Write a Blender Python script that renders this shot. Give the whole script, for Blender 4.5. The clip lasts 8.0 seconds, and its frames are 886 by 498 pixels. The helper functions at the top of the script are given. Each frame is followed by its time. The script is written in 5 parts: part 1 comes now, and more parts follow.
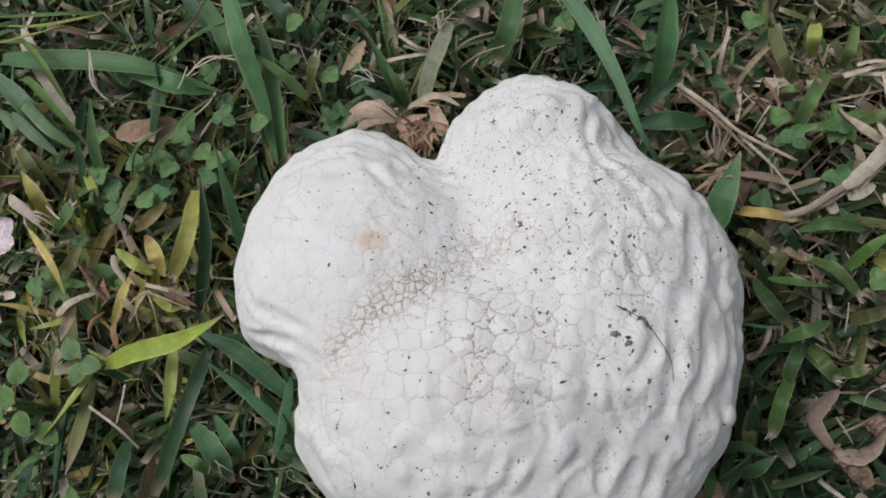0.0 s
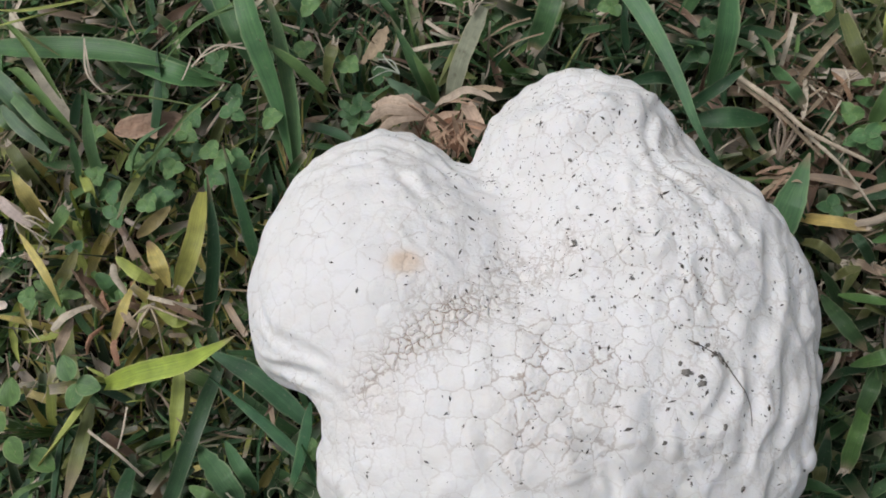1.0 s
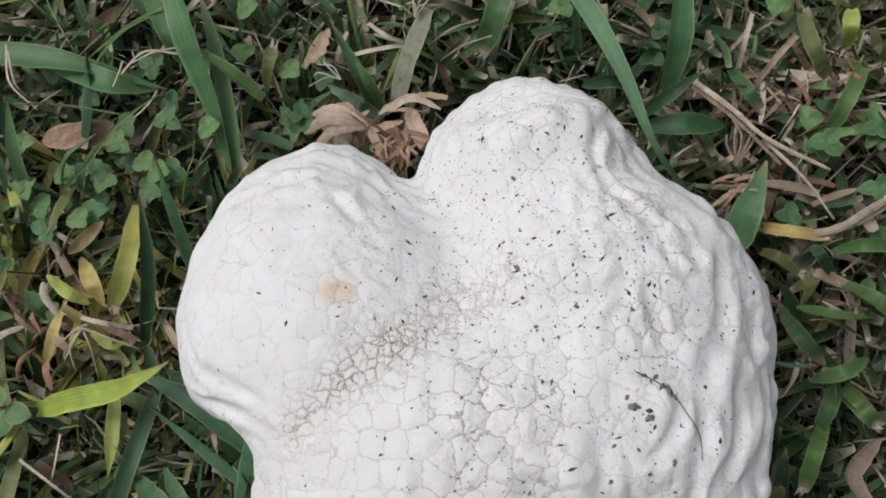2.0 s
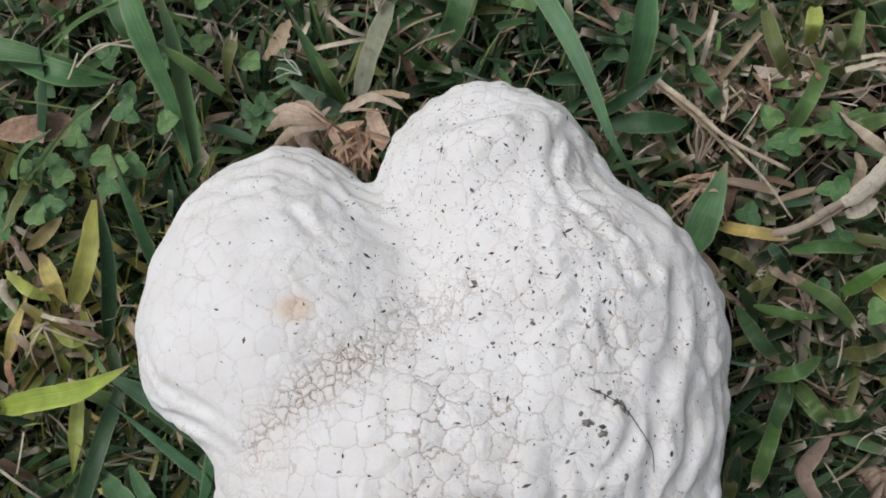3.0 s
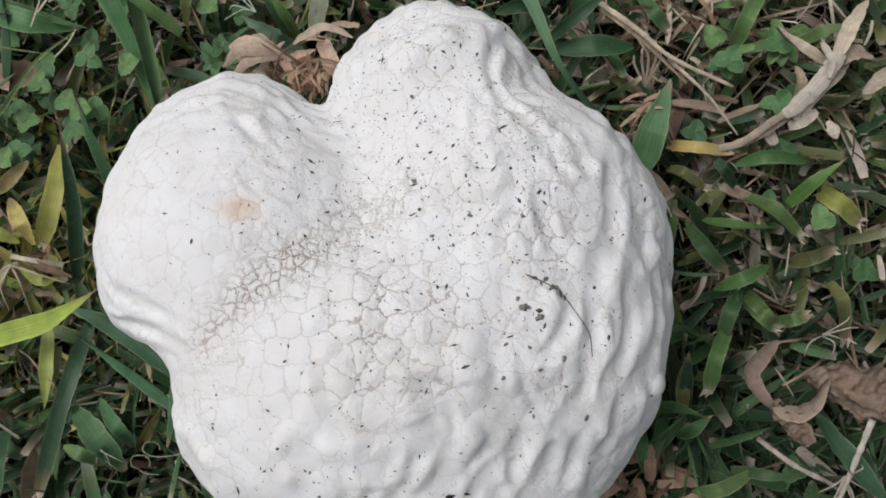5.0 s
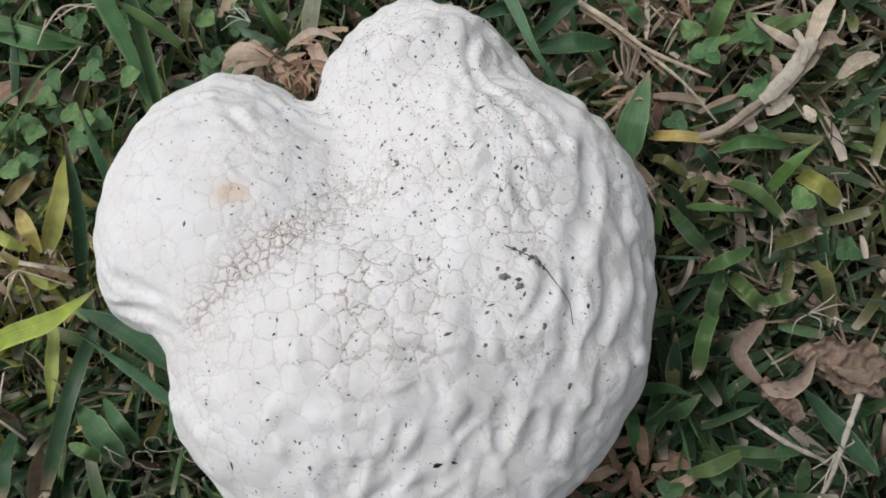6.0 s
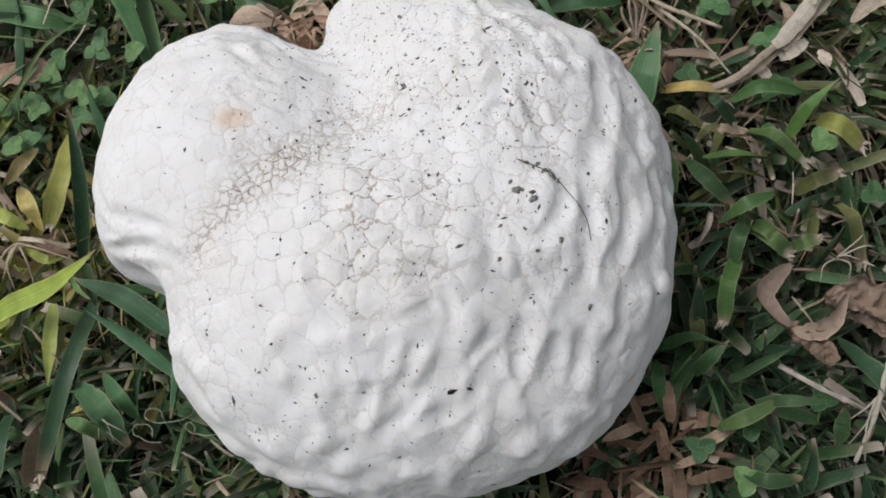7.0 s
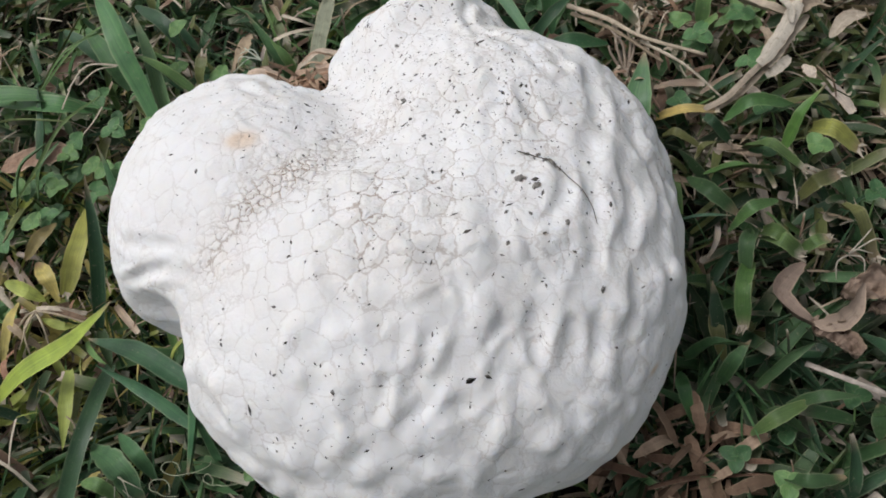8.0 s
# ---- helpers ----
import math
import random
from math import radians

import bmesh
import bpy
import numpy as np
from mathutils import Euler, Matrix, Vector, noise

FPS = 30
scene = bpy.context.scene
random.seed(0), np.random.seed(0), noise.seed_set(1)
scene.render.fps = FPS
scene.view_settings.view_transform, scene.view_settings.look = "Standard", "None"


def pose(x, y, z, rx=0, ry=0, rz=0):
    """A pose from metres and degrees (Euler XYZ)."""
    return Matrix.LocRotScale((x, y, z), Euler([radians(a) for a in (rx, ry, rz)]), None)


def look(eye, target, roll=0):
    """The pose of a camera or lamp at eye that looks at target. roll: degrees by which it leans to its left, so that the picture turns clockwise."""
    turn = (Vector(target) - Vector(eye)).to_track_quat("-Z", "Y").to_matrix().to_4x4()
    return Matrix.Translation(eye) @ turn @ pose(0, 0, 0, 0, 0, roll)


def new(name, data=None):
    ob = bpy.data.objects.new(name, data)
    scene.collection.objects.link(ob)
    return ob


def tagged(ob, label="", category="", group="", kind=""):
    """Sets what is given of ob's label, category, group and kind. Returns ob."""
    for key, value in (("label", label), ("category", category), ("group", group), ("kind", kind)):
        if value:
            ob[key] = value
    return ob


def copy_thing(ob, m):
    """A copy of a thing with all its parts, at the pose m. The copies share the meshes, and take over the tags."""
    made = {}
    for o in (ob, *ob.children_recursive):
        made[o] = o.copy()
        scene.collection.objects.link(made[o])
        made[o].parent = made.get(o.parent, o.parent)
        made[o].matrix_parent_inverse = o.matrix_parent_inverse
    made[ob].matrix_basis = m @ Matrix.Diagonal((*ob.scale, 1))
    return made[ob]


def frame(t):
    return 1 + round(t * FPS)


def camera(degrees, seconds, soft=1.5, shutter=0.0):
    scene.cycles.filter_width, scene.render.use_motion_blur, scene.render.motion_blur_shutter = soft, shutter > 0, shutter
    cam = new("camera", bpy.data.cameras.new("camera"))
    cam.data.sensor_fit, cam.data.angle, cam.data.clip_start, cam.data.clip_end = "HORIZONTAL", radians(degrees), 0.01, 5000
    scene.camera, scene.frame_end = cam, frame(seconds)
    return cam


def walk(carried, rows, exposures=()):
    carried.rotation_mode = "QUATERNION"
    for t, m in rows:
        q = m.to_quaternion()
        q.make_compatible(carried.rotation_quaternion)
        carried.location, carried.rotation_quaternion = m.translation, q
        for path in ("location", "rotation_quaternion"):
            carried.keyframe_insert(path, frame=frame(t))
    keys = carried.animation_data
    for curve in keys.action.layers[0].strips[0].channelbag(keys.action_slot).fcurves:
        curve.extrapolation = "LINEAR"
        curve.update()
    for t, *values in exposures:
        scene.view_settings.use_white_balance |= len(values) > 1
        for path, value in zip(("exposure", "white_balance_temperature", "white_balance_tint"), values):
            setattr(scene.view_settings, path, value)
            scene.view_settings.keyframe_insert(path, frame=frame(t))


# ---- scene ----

# ======== camera ========
cam = camera(55.9, 8.0, soft=1.8)
METRES = 0.25
BASE = pose(0.02086, -0.04837, 0.36042, -75.868, 8.72, 0.0)
ROWS = [
    (0.0, 0.0, 0.0, 0.0, -0.0, -0.0, 0.0),
    (0.5, -0.0146, 0.1047, 0.026, 0.24, -0.83, -0.2),
    (1.0, -0.0471, 0.135, 0.0547, 0.18, -1.7, -0.04),
    (1.5, -0.004, 0.1642, 0.0848, -0.37, -2.23, 0.43),
    (2.8, 0.0014, 0.2152, 0.1562, -2.879, -5.787, 0.85),
    (3.0, 0.0213, 0.1957, 0.1765, -3.01, -6.58, 0.68),
    (3.5, 0.0538, 0.1952, 0.1723, -3.42, -7.33, 0.8),
    (4.0, 0.0576, 0.1755, 0.1375, -3.68, -7.45, 1.35),
    (4.2, 0.0497, 0.1576, 0.1209, -3.739, -7.403, 1.441),
    (5.5, 0.1131, 0.1409, 0.0158, -2.38, -4.61, 3.39),
    (6.0, 0.1184, 0.1081, -0.0222, -1.97, -2.91, 4.09),
    (6.5, 0.1094, 0.0939, -0.062, -1.51, -0.77, 4.66),
    (7.0, 0.1052, 0.1483, -0.1936, -1.27, 2.19, 5.36),
    (7.5, 0.1214, 0.1067, -0.2708, -0.94, 7.49, 7.59),
    (8.0, 0.0927, 0.1603, -0.3524, 0.33, 12.1, 9.18),
]
EXPOSURE = [(0.0, -0.18), (0.5, -0.06), (1.5, -0.05), (3.0, -0.08), (4.0, -0.05), (6.5, -0.02), (7.2, 0.04), (8.0, 0.08)]
walk(cam, [(t, BASE @ pose(METRES * x, METRES * y, METRES * z, 90 + pitch, roll, yaw)) for t, x, y, z, yaw, pitch, roll in ROWS], EXPOSURE)

# ======== light: an overcast sky, a little brighter on one side ========
SUN_ELEVATION, SUN_AZIMUTH = radians(63), radians(302)   # azimuth clockwise from +y
world = bpy.data.worlds.new("sky")
scene.world = world
world.use_nodes = True
wn = world.node_tree
sky = wn.nodes.new("ShaderNodeTexSky")
sky.sky_type, sky.sun_disc = "NISHITA", False
sky.sun_elevation, sky.sun_rotation = SUN_ELEVATION, SUN_AZIMUTH
sky.air_density, sky.dust_density, sky.ozone_density = 1.0, 4.0, 1.0
soft_sky = wn.nodes.new("ShaderNodeHueSaturation")   # cloud takes most of the blue out
soft_sky.inputs["Saturation"].default_value = 0.22
wn.links.new(sky.outputs[0], soft_sky.inputs["Color"])
wn.links.new(soft_sky.outputs[0], wn.nodes["Background"].inputs["Color"])
wn.nodes["Background"].inputs["Strength"].default_value = 0.115
sun = new("sun", bpy.data.lights.new("sun", "SUN"))
sun.data.energy, sun.data.angle, sun.data.color = 1.3, radians(30), (1.0, 0.985, 0.985)
way = Vector((math.sin(SUN_AZIMUTH) * math.cos(SUN_ELEVATION), math.cos(SUN_AZIMUTH) * math.cos(SUN_ELEVATION), math.sin(SUN_ELEVATION)))
sun.matrix_world = look(way * 5, (0, 0, 0))

# ======== materials ========


def material(name, roughness=0.6, specular=0.5):
    m = bpy.data.materials.new(name)
    m.use_nodes = True
    shader = m.node_tree.nodes["Principled BSDF"]
    shader.inputs["Roughness"].default_value = roughness
    shader.inputs["Specular IOR Level"].default_value = specular
    return m, m.node_tree, shader


def node(tree, kind, **values):
    n = tree.nodes.new(kind)
    for key, value in values.items():
        n.inputs[key.replace("_", " ")].default_value = value
    return n


def link(tree, a, b):
    tree.links.new(a, b)


def maths(tree, operation, a, b=None, clamp=False):
    n = tree.nodes.new("ShaderNodeMath")
    n.operation, n.use_clamp = operation, clamp
    for i, v in enumerate((a, b)):
        if v is None:
            continue
        if isinstance(v, (int, float)):
            n.inputs[i].default_value = v
        else:
            tree.links.new(v, n.inputs[i])
    return n.outputs[0]


def mix(tree, factor, a, b, blend="MIX"):
    n = tree.nodes.new("ShaderNodeMix")
    n.data_type, n.blend_type = "RGBA", blend
    for socket, v in ((n.inputs[0], factor), (n.inputs[6], a), (n.inputs[7], b)):
        if isinstance(v, (int, float)):
            socket.default_value = v
        elif isinstance(v, tuple):
            socket.default_value = (*v, 1.0)
        else:
            tree.links.new(v, socket)
    return n.outputs[2]


def ramp(tree, value, low, high, out_low=0.0, out_high=1.0):
    n = tree.nodes.new("ShaderNodeMapRange")
    n.interpolation_type = "SMOOTHSTEP"
    tree.links.new(value, n.inputs[0])
    for i, v in enumerate((low, high, out_low, out_high)):
        n.inputs[i + 1].default_value = v
    return n.outputs[0]


def attribute(tree, name):
    n = tree.nodes.new("ShaderNodeAttribute")
    n.attribute_name = name
    return n


def coordinates(tree):
    return tree.nodes.new("ShaderNodeTexCoord").outputs["Object"]


def noise_of(tree, vector, scale, detail=4.0, roughness=0.6):
    n = node(tree, "ShaderNodeTexNoise", Scale=scale, Detail=detail, Roughness=roughness)
    tree.links.new(vector, n.inputs["Vector"])
    return n


def bump(tree, shader, height, distance, strength=1.0, under=None):
    n = node(tree, "ShaderNodeBump", Strength=strength, Distance=distance)
    tree.links.new(height, n.inputs["Height"])
    if under is not None:
        tree.links.new(under, n.inputs["Normal"])
    tree.links.new(n.outputs[0], shader.inputs["Normal"])
    return n.outputs[0]


def skin_material():
    """White puffball skin: polygonal cracks, beige wear along the crease, fine felt."""
    m, tree, shader = material("puffball_skin", 0.72, 0.25)
    shader.inputs["Subsurface Weight"].default_value = 0.30
    shader.inputs["Subsurface Radius"].default_value = (1.0, 0.8, 0.6)
    shader.inputs["Subsurface Scale"].default_value = 0.003
    at = coordinates(tree)
    wobble = noise_of(tree, at, 150.0, 4.0, 0.6)
    shift = tree.nodes.new("ShaderNodeVectorMath")
    shift.operation = "MULTIPLY_ADD"
    link(tree, wobble.outputs["Color"], shift.inputs[0])
    shift.inputs[1].default_value = (0.0050, 0.0050, 0.0050)
    link(tree, at, shift.inputs[2])
    ragged, shift_a = noise_of(tree, at, 620.0, 2.0), shift
    shift = tree.nodes.new("ShaderNodeVectorMath")
    shift.operation = "MULTIPLY_ADD"
    link(tree, ragged.outputs["Color"], shift.inputs[0])
    shift.inputs[1].default_value = (0.0016, 0.0016, 0.0016)
    link(tree, shift_a.outputs[0], shift.inputs[2])
    wear = attribute(tree, "wear")
    split = tree.nodes.new("ShaderNodeSeparateColor")
    link(tree, wear.outputs["Color"], split.inputs[0])
    coarse_amount, fine_amount, stain = split.outputs[0], split.outputs[1], split.outputs[2]
    edges = []
    for scale in (150.0, 285.0):
        v = tree.nodes.new("ShaderNodeTexVoronoi")
        v.feature = "DISTANCE_TO_EDGE"
        v.inputs["Scale"].default_value = scale
        v.inputs["Randomness"].default_value = 0.9
        link(tree, shift.outputs[0], v.inputs["Vector"])
        edges.append(v.outputs["Distance"])
    plate = tree.nodes.new("ShaderNodeTexVoronoi")
    plate.feature = "F1"
    plate.inputs["Scale"].default_value = 150.0
    plate.inputs["Randomness"].default_value = 0.9
    link(tree, shift.outputs[0], plate.inputs["Vector"])
    offset, lean, slant = (tree.nodes.new("ShaderNodeVectorMath") for _ in range(3))
    offset.operation, lean.operation, slant.operation = "SUBTRACT", "SUBTRACT", "DOT_PRODUCT"
    link(tree, shift.outputs[0], offset.inputs[0])
    link(tree, plate.outputs["Position"], offset.inputs[1])
    link(tree, plate.outputs["Color"], lean.inputs[0])
    lean.inputs[1].default_value = (0.5, 0.5, 0.5)
    link(tree, offset.outputs[0], slant.inputs[0])
    link(tree, lean.outputs[0], slant.inputs[1])
    patchy = noise_of(tree, at, 55.0, 3.0).outputs[0]
    gaps = ramp(tree, patchy, 0.36, 0.60, 0.45, 1.0)
    thin = ramp(tree, noise_of(tree, at, 420.0, 2.0).outputs[0], 0.3, 0.7, 0.6, 1.7)
    crack_a = maths(tree, "MULTIPLY", maths(tree, "MULTIPLY", ramp(tree, maths(tree, "MULTIPLY", edges[0], thin), 0.0, 0.054, 1.0, 0.0), coarse_amount), gaps)
    crack_b = maths(tree, "MULTIPLY", ramp(tree, maths(tree, "MULTIPLY", edges[1], thin), 0.0, 0.085, 1.0, 0.0), fine_amount)
    crack = maths(tree, "MAXIMUM", crack_a, crack_b, True)
    mottle = noise_of(tree, at, 70.0, 5.0).outputs[0]
    white = mix(tree, ramp(tree, mottle, 0.3, 0.7), (0.748, 0.748, 0.758), (0.708, 0.702, 0.697))
    white = mix(tree, maths(tree, "MULTIPLY", stain, ramp(tree, patchy, 0.3, 0.65, 0.5, 1.0)), white, (0.62, 0.44, 0.28))
    link(tree, mix(tree, crack, white, (0.255, 0.190, 0.145)), shader.inputs["Base Color"])
    grain = noise_of(tree, at, 900.0, 3.0).outputs[0]
    n1 = bump(tree, shader, maths(tree, "MULTIPLY", ramp(tree, edges[0], 0.0, 0.34), coarse_amount), 0.0014, 0.50)
    n1 = bump(tree, shader, maths(tree, "MULTIPLY", slant.outputs["Value"], maths(tree, "SUBTRACT", coarse_amount, 0.12, True)), 0.95, 0.28, n1)
    n2 = bump(tree, shader, maths(tree, "MULTIPLY", ramp(tree, edges[1], 0.0, 0.2), fine_amount), 0.0006, 0.7, n1)
    n3 = bump(tree, shader, noise_of(tree, at, 330.0, 3.0).outputs[0], 0.0008, 0.45, n2)
    bump(tree, shader, grain, 0.0003, 0.4, n3)
    return m


def leaf_material(name, roughness=0.42, translucency=0.14, veins=46.0, dry=False):
    """Leaf or straw: colour from the blade's own tint, veins along it, blotches across."""
    m, tree, shader = material(name, roughness, 0.32)
    tint, run = attribute(tree, "tint"), attribute(tree, "run")
    split = tree.nodes.new("ShaderNodeSeparateXYZ")
    link(tree, run.outputs["Vector"], split.inputs[0])
    across = maths(tree, "MULTIPLY", split.outputs[0], veins)
    lines = maths(tree, "MULTIPLY_ADD", maths(tree, "SINE", across), 0.5)
    lines.node.inputs[2].default_value = 0.5
    at = coordinates(tree)
    blotch = noise_of(tree, at, 130.0, 4.0).outputs[0]
    fleck = noise_of(tree, at, 900.0, 2.0).outputs[0]
    colour = mix(tree, maths(tree, "MULTIPLY", lines, 0.03 if dry else 0.06), tint.outputs["Color"], (0.03, 0.05, 0.02), "MIX")
    colour = mix(tree, ramp(tree, blotch, 0.35, 0.7, 0.0, 0.55), colour, mix(tree, 1.0, colour, (1.35, 1.35, 1.36) if dry else (1.55, 1.45, 1.25), "MULTIPLY"))
    colour = mix(tree, ramp(tree, fleck, 0.62, 0.75, 0.0, 0.35), colour, (0.30, 0.27, 0.17))
    stretched = tree.nodes.new("ShaderNodeVectorMath")
    stretched.operation = "MULTIPLY_ADD"
    link(tree, run.outputs["Vector"], stretched.inputs[0])
    stretched.inputs[1].default_value = (5.0, 0.9, 1.0)
    link(tree, tint.outputs["Color"], stretched.inputs[2])
    streak = noise_of(tree, stretched.outputs[0], 2.2, 4.0, 0.65).outputs[0]
    colour = mix(tree, ramp(tree, streak, 0.42, 0.72, 0.0, 0.35 if dry else 0.6), colour, mix(tree, 1.0, colour, (1.4, 1.4, 1.42) if dry else (1.6, 1.65, 1.4), "MULTIPLY"))
    colour = mix(tree, ramp(tree, streak, 0.25, 0.45, 0.45, 0.0), colour, mix(tree, 1.0, colour, (0.45, 0.5, 0.5), "MULTIPLY"))
    if dry:   # mould and weathering in dark patches
        grime = noise_of(tree, at, 420.0, 5.0, 0.7).outputs[0]
        colour = mix(tree, ramp(tree, grime, 0.50, 0.72, 0.0, 0.6), colour, mix(tree, 1.0, colour, (0.45, 0.40, 0.37), "MULTIPLY"))
    # pale leaf edge, with the bright highlight along it painted in too
    margin_highlight = ramp(tree, maths(tree, "ABSOLUTE", split.outputs[0]), 0.80, 1.0, 0.0, 0.70)
    colour = mix(tree, margin_highlight, colour, mix(tree, 0.45, mix(tree, 1.0, colour, (1.9, 1.7, 1.6), "MULTIPLY"), (0.30, 0.27, 0.18)))
    midrib = ramp(tree, maths(tree, "ABSOLUTE", split.outputs[0]), 0.03, 0.12, 0.14, 0.0)
    colour = mix(tree, midrib, colour, mix(tree, 1.0, colour, (1.7, 1.6, 1.5), "MULTIPLY"))
    if not dry:
        colour = mix(tree, 1.0, colour, (1.0, 0.985, 1.14), "MULTIPLY")
    link(tree, colour, shader.inputs["Base Color"])
    link(tree, ramp(tree, blotch, 0.3, 0.7, roughness - 0.08, roughness + 0.16), shader.inputs["Roughness"])
    bump(tree, shader, maths(tree, "ADD", lines, fleck), 0.0001, 0.35)
    glow = tree.nodes.new("ShaderNodeBsdfTranslucent")
    link(tree, mix(tree, 1.0, colour, (1.0, 0.95, 0.85) if dry else (1.1, 1.25, 0.7), "MULTIPLY"), glow.inputs["Color"])
    both = tree.nodes.new("ShaderNodeMixShader")
    both.inputs[0].default_value = translucency
    link(tree, shader.outputs[0], both.inputs[1])
    link(tree, glow.outputs[0], both.inputs[2])
    link(tree, both.outputs[0], tree.nodes["Material Output"].inputs["Surface"])
    return m


def soil_material():
    m, tree, shader = material("soil", 0.95, 0.2)
    at = coordinates(tree)
    big, small = noise_of(tree, at, 9.0, 9.0, 0.75).outputs[0], noise_of(tree, at, 260.0, 5.0).outputs[0]
    # dark soil, made darker still to hold the shade between grass blades
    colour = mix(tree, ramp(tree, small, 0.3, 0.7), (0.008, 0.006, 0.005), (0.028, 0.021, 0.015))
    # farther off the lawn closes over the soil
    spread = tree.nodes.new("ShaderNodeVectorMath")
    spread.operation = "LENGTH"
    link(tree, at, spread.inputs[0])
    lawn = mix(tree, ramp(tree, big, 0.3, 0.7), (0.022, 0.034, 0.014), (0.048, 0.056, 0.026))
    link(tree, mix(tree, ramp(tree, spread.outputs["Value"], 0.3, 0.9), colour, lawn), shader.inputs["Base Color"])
    bump(tree, shader, maths(tree, "ADD", big, small), 0.004, 0.9)
    return m


def crumb_material(name, low, high):
    m, tree, shader = material(name, 0.95, 0.2)
    at = coordinates(tree)
    n = noise_of(tree, at, 1400.0, 4.0).outputs[0]
    link(tree, mix(tree, ramp(tree, n, 0.3, 0.7), low, high), shader.inputs["Base Color"])
    bump(tree, shader, n, 0.0004, 0.8)
    return m


SKIN = skin_material()
LEAF = leaf_material("grass_leaf")
STRAW = leaf_material("dry_straw", 0.75, 0.10, 41.0, dry=True)
CLOVER = leaf_material("clover_leaf", 0.5, 0.16, 40.0)
SOIL = soil_material()
CRUMB = crumb_material("soil_crumb", (0.085, 0.080, 0.075), (0.30, 0.285, 0.265))
FLECK = crumb_material("dark_fleck", (0.030, 0.027, 0.025), (0.13, 0.12, 0.11))

DEEP, MID, FRESH = (0.027, 0.070, 0.030), (0.051, 0.115, 0.042), (0.094, 0.174, 0.054)
OLIVE, LIME, YELLOW = (0.115, 0.138, 0.046), (0.275, 0.325, 0.078), (0.430, 0.375, 0.120)
TAN, PALE, BROWN, DARK = (0.330, 0.258, 0.178), (0.500, 0.440, 0.350), (0.165, 0.108, 0.072), (0.060, 0.044, 0.032)

SOIL_LEVEL = -0.020   # the grass stands about as high as the middle of its leaves at 0

# ======== meshes out of arrays ========


def mesh_of(name, co, quads, mat, tint=None, run=None, smooth=True):
    """One mesh from arrays of corners and four-sided faces, with its tint and run per corner."""
    me = bpy.data.meshes.new(name)
    co, quads = np.asarray(co, np.float32).reshape(-1, 3), np.asarray(quads, np.int32).reshape(-1, 4)
    me.vertices.add(len(co))
    me.vertices.foreach_set("co", co.ravel())
    me.loops.add(quads.size)
    me.loops.foreach_set("vertex_index", quads.ravel())
    me.polygons.add(len(quads))
    me.polygons.foreach_set("loop_start", np.arange(0, quads.size, 4, dtype=np.int32))
    me.update(calc_edges=True)
    me.polygons.foreach_set("use_smooth", np.full(len(quads), smooth))
    if tint is not None:
        tint = np.asarray(tint, np.float32).reshape(-1, 3)
        me.attributes.new("tint", "FLOAT_COLOR", "POINT").data.foreach_set("color", np.c_[tint, np.ones(len(tint), np.float32)].ravel())
    if run is not None:
        me.attributes.new("run", "FLOAT_VECTOR", "POINT").data.foreach_set("vector", np.asarray(run, np.float32).ravel())
    me.materials.append(mat)
    me.validate()
    return me


def part(name, me, parent=None, label=""):
    """Links a mesh as one object, under a thing or a part."""
    ob = new(name, me)
    if parent is not None:
        ob.parent = parent
    return tagged(ob, label)


def rng_of(seed):
    return np.random.default_rng(seed)


# ======== the puffball's form ========
# swellings that run into one another: centre and half-axes in metres
LOBES = np.array([
    (-0.0529, 0.0159, 0.0671, 0.0447, 0.0440, 0.0374), (0.0095, 0.0693, 0.0435, 0.0346, 0.0279, 0.0449),
    (0.0260, 0.0245, 0.0498, 0.0491, 0.0404, 0.0491), (-0.0033, -0.0604, 0.0519, 0.0522, 0.0268, 0.0345),
    (-0.0233, -0.0392, 0.0639, 0.0522, 0.0351, 0.0371), (-0.0093, -0.0181, 0.0858, 0.0480, 0.0278, 0.0196),
    (0.0383, -0.0161, 0.0472, 0.0407, 0.0489, 0.0452), (-0.0755, 0.0191, 0.0552, 0.0218, 0.0474, 0.0315),
    (0.0533, 0.0136, 0.0389, 0.0259, 0.0180, 0.0338), (0.0257, -0.0453, 0.0284, 0.0331, 0.0283, 0.0272),
    (-0.0570, 0.0508, 0.0454, 0.0212, 0.0275, 0.0353)])
CLEFTS = np.array([(-0.0135, 0.0902, 0.0810, 0.0406, 0.0137, 0.0078), (-0.0946, -0.0228, 0.0606, 0.0171, 0.0092, 0.0512),
                   (-0.0849, -0.0206, 0.0782, 0.0131, 0.0073, 0.0067)])
BLEND, CLEFT_BLEND = 0.00735, 0.004


def lobe_distance(p, lobe):
    q = p - lobe[:3]
    k0 = np.sqrt(((q / lobe[3:]) ** 2).sum(-1))
    k1 = np.sqrt(((q / lobe[3:] ** 2) ** 2).sum(-1)) + 1e-9
    return k0 * (k0 - 1) / k1


def outside(p):
    """How far points lie outside the smooth form (negative: inside)."""
    p = np.asarray(p, float)
    d = np.stack([lobe_distance(p, lobe) for lobe in LOBES], -1)
    least = d.min(-1, keepdims=True)
    whole = least[..., 0] - BLEND * np.log(np.exp(-(d - least) / BLEND).sum(-1))
    e = np.stack([whole] + [-lobe_distance(p, cleft) for cleft in CLEFTS], -1)
    most = e.max(-1, keepdims=True)
    return most[..., 0] + CLEFT_BLEND * np.log(np.exp((e - most) / CLEFT_BLEND).sum(-1))


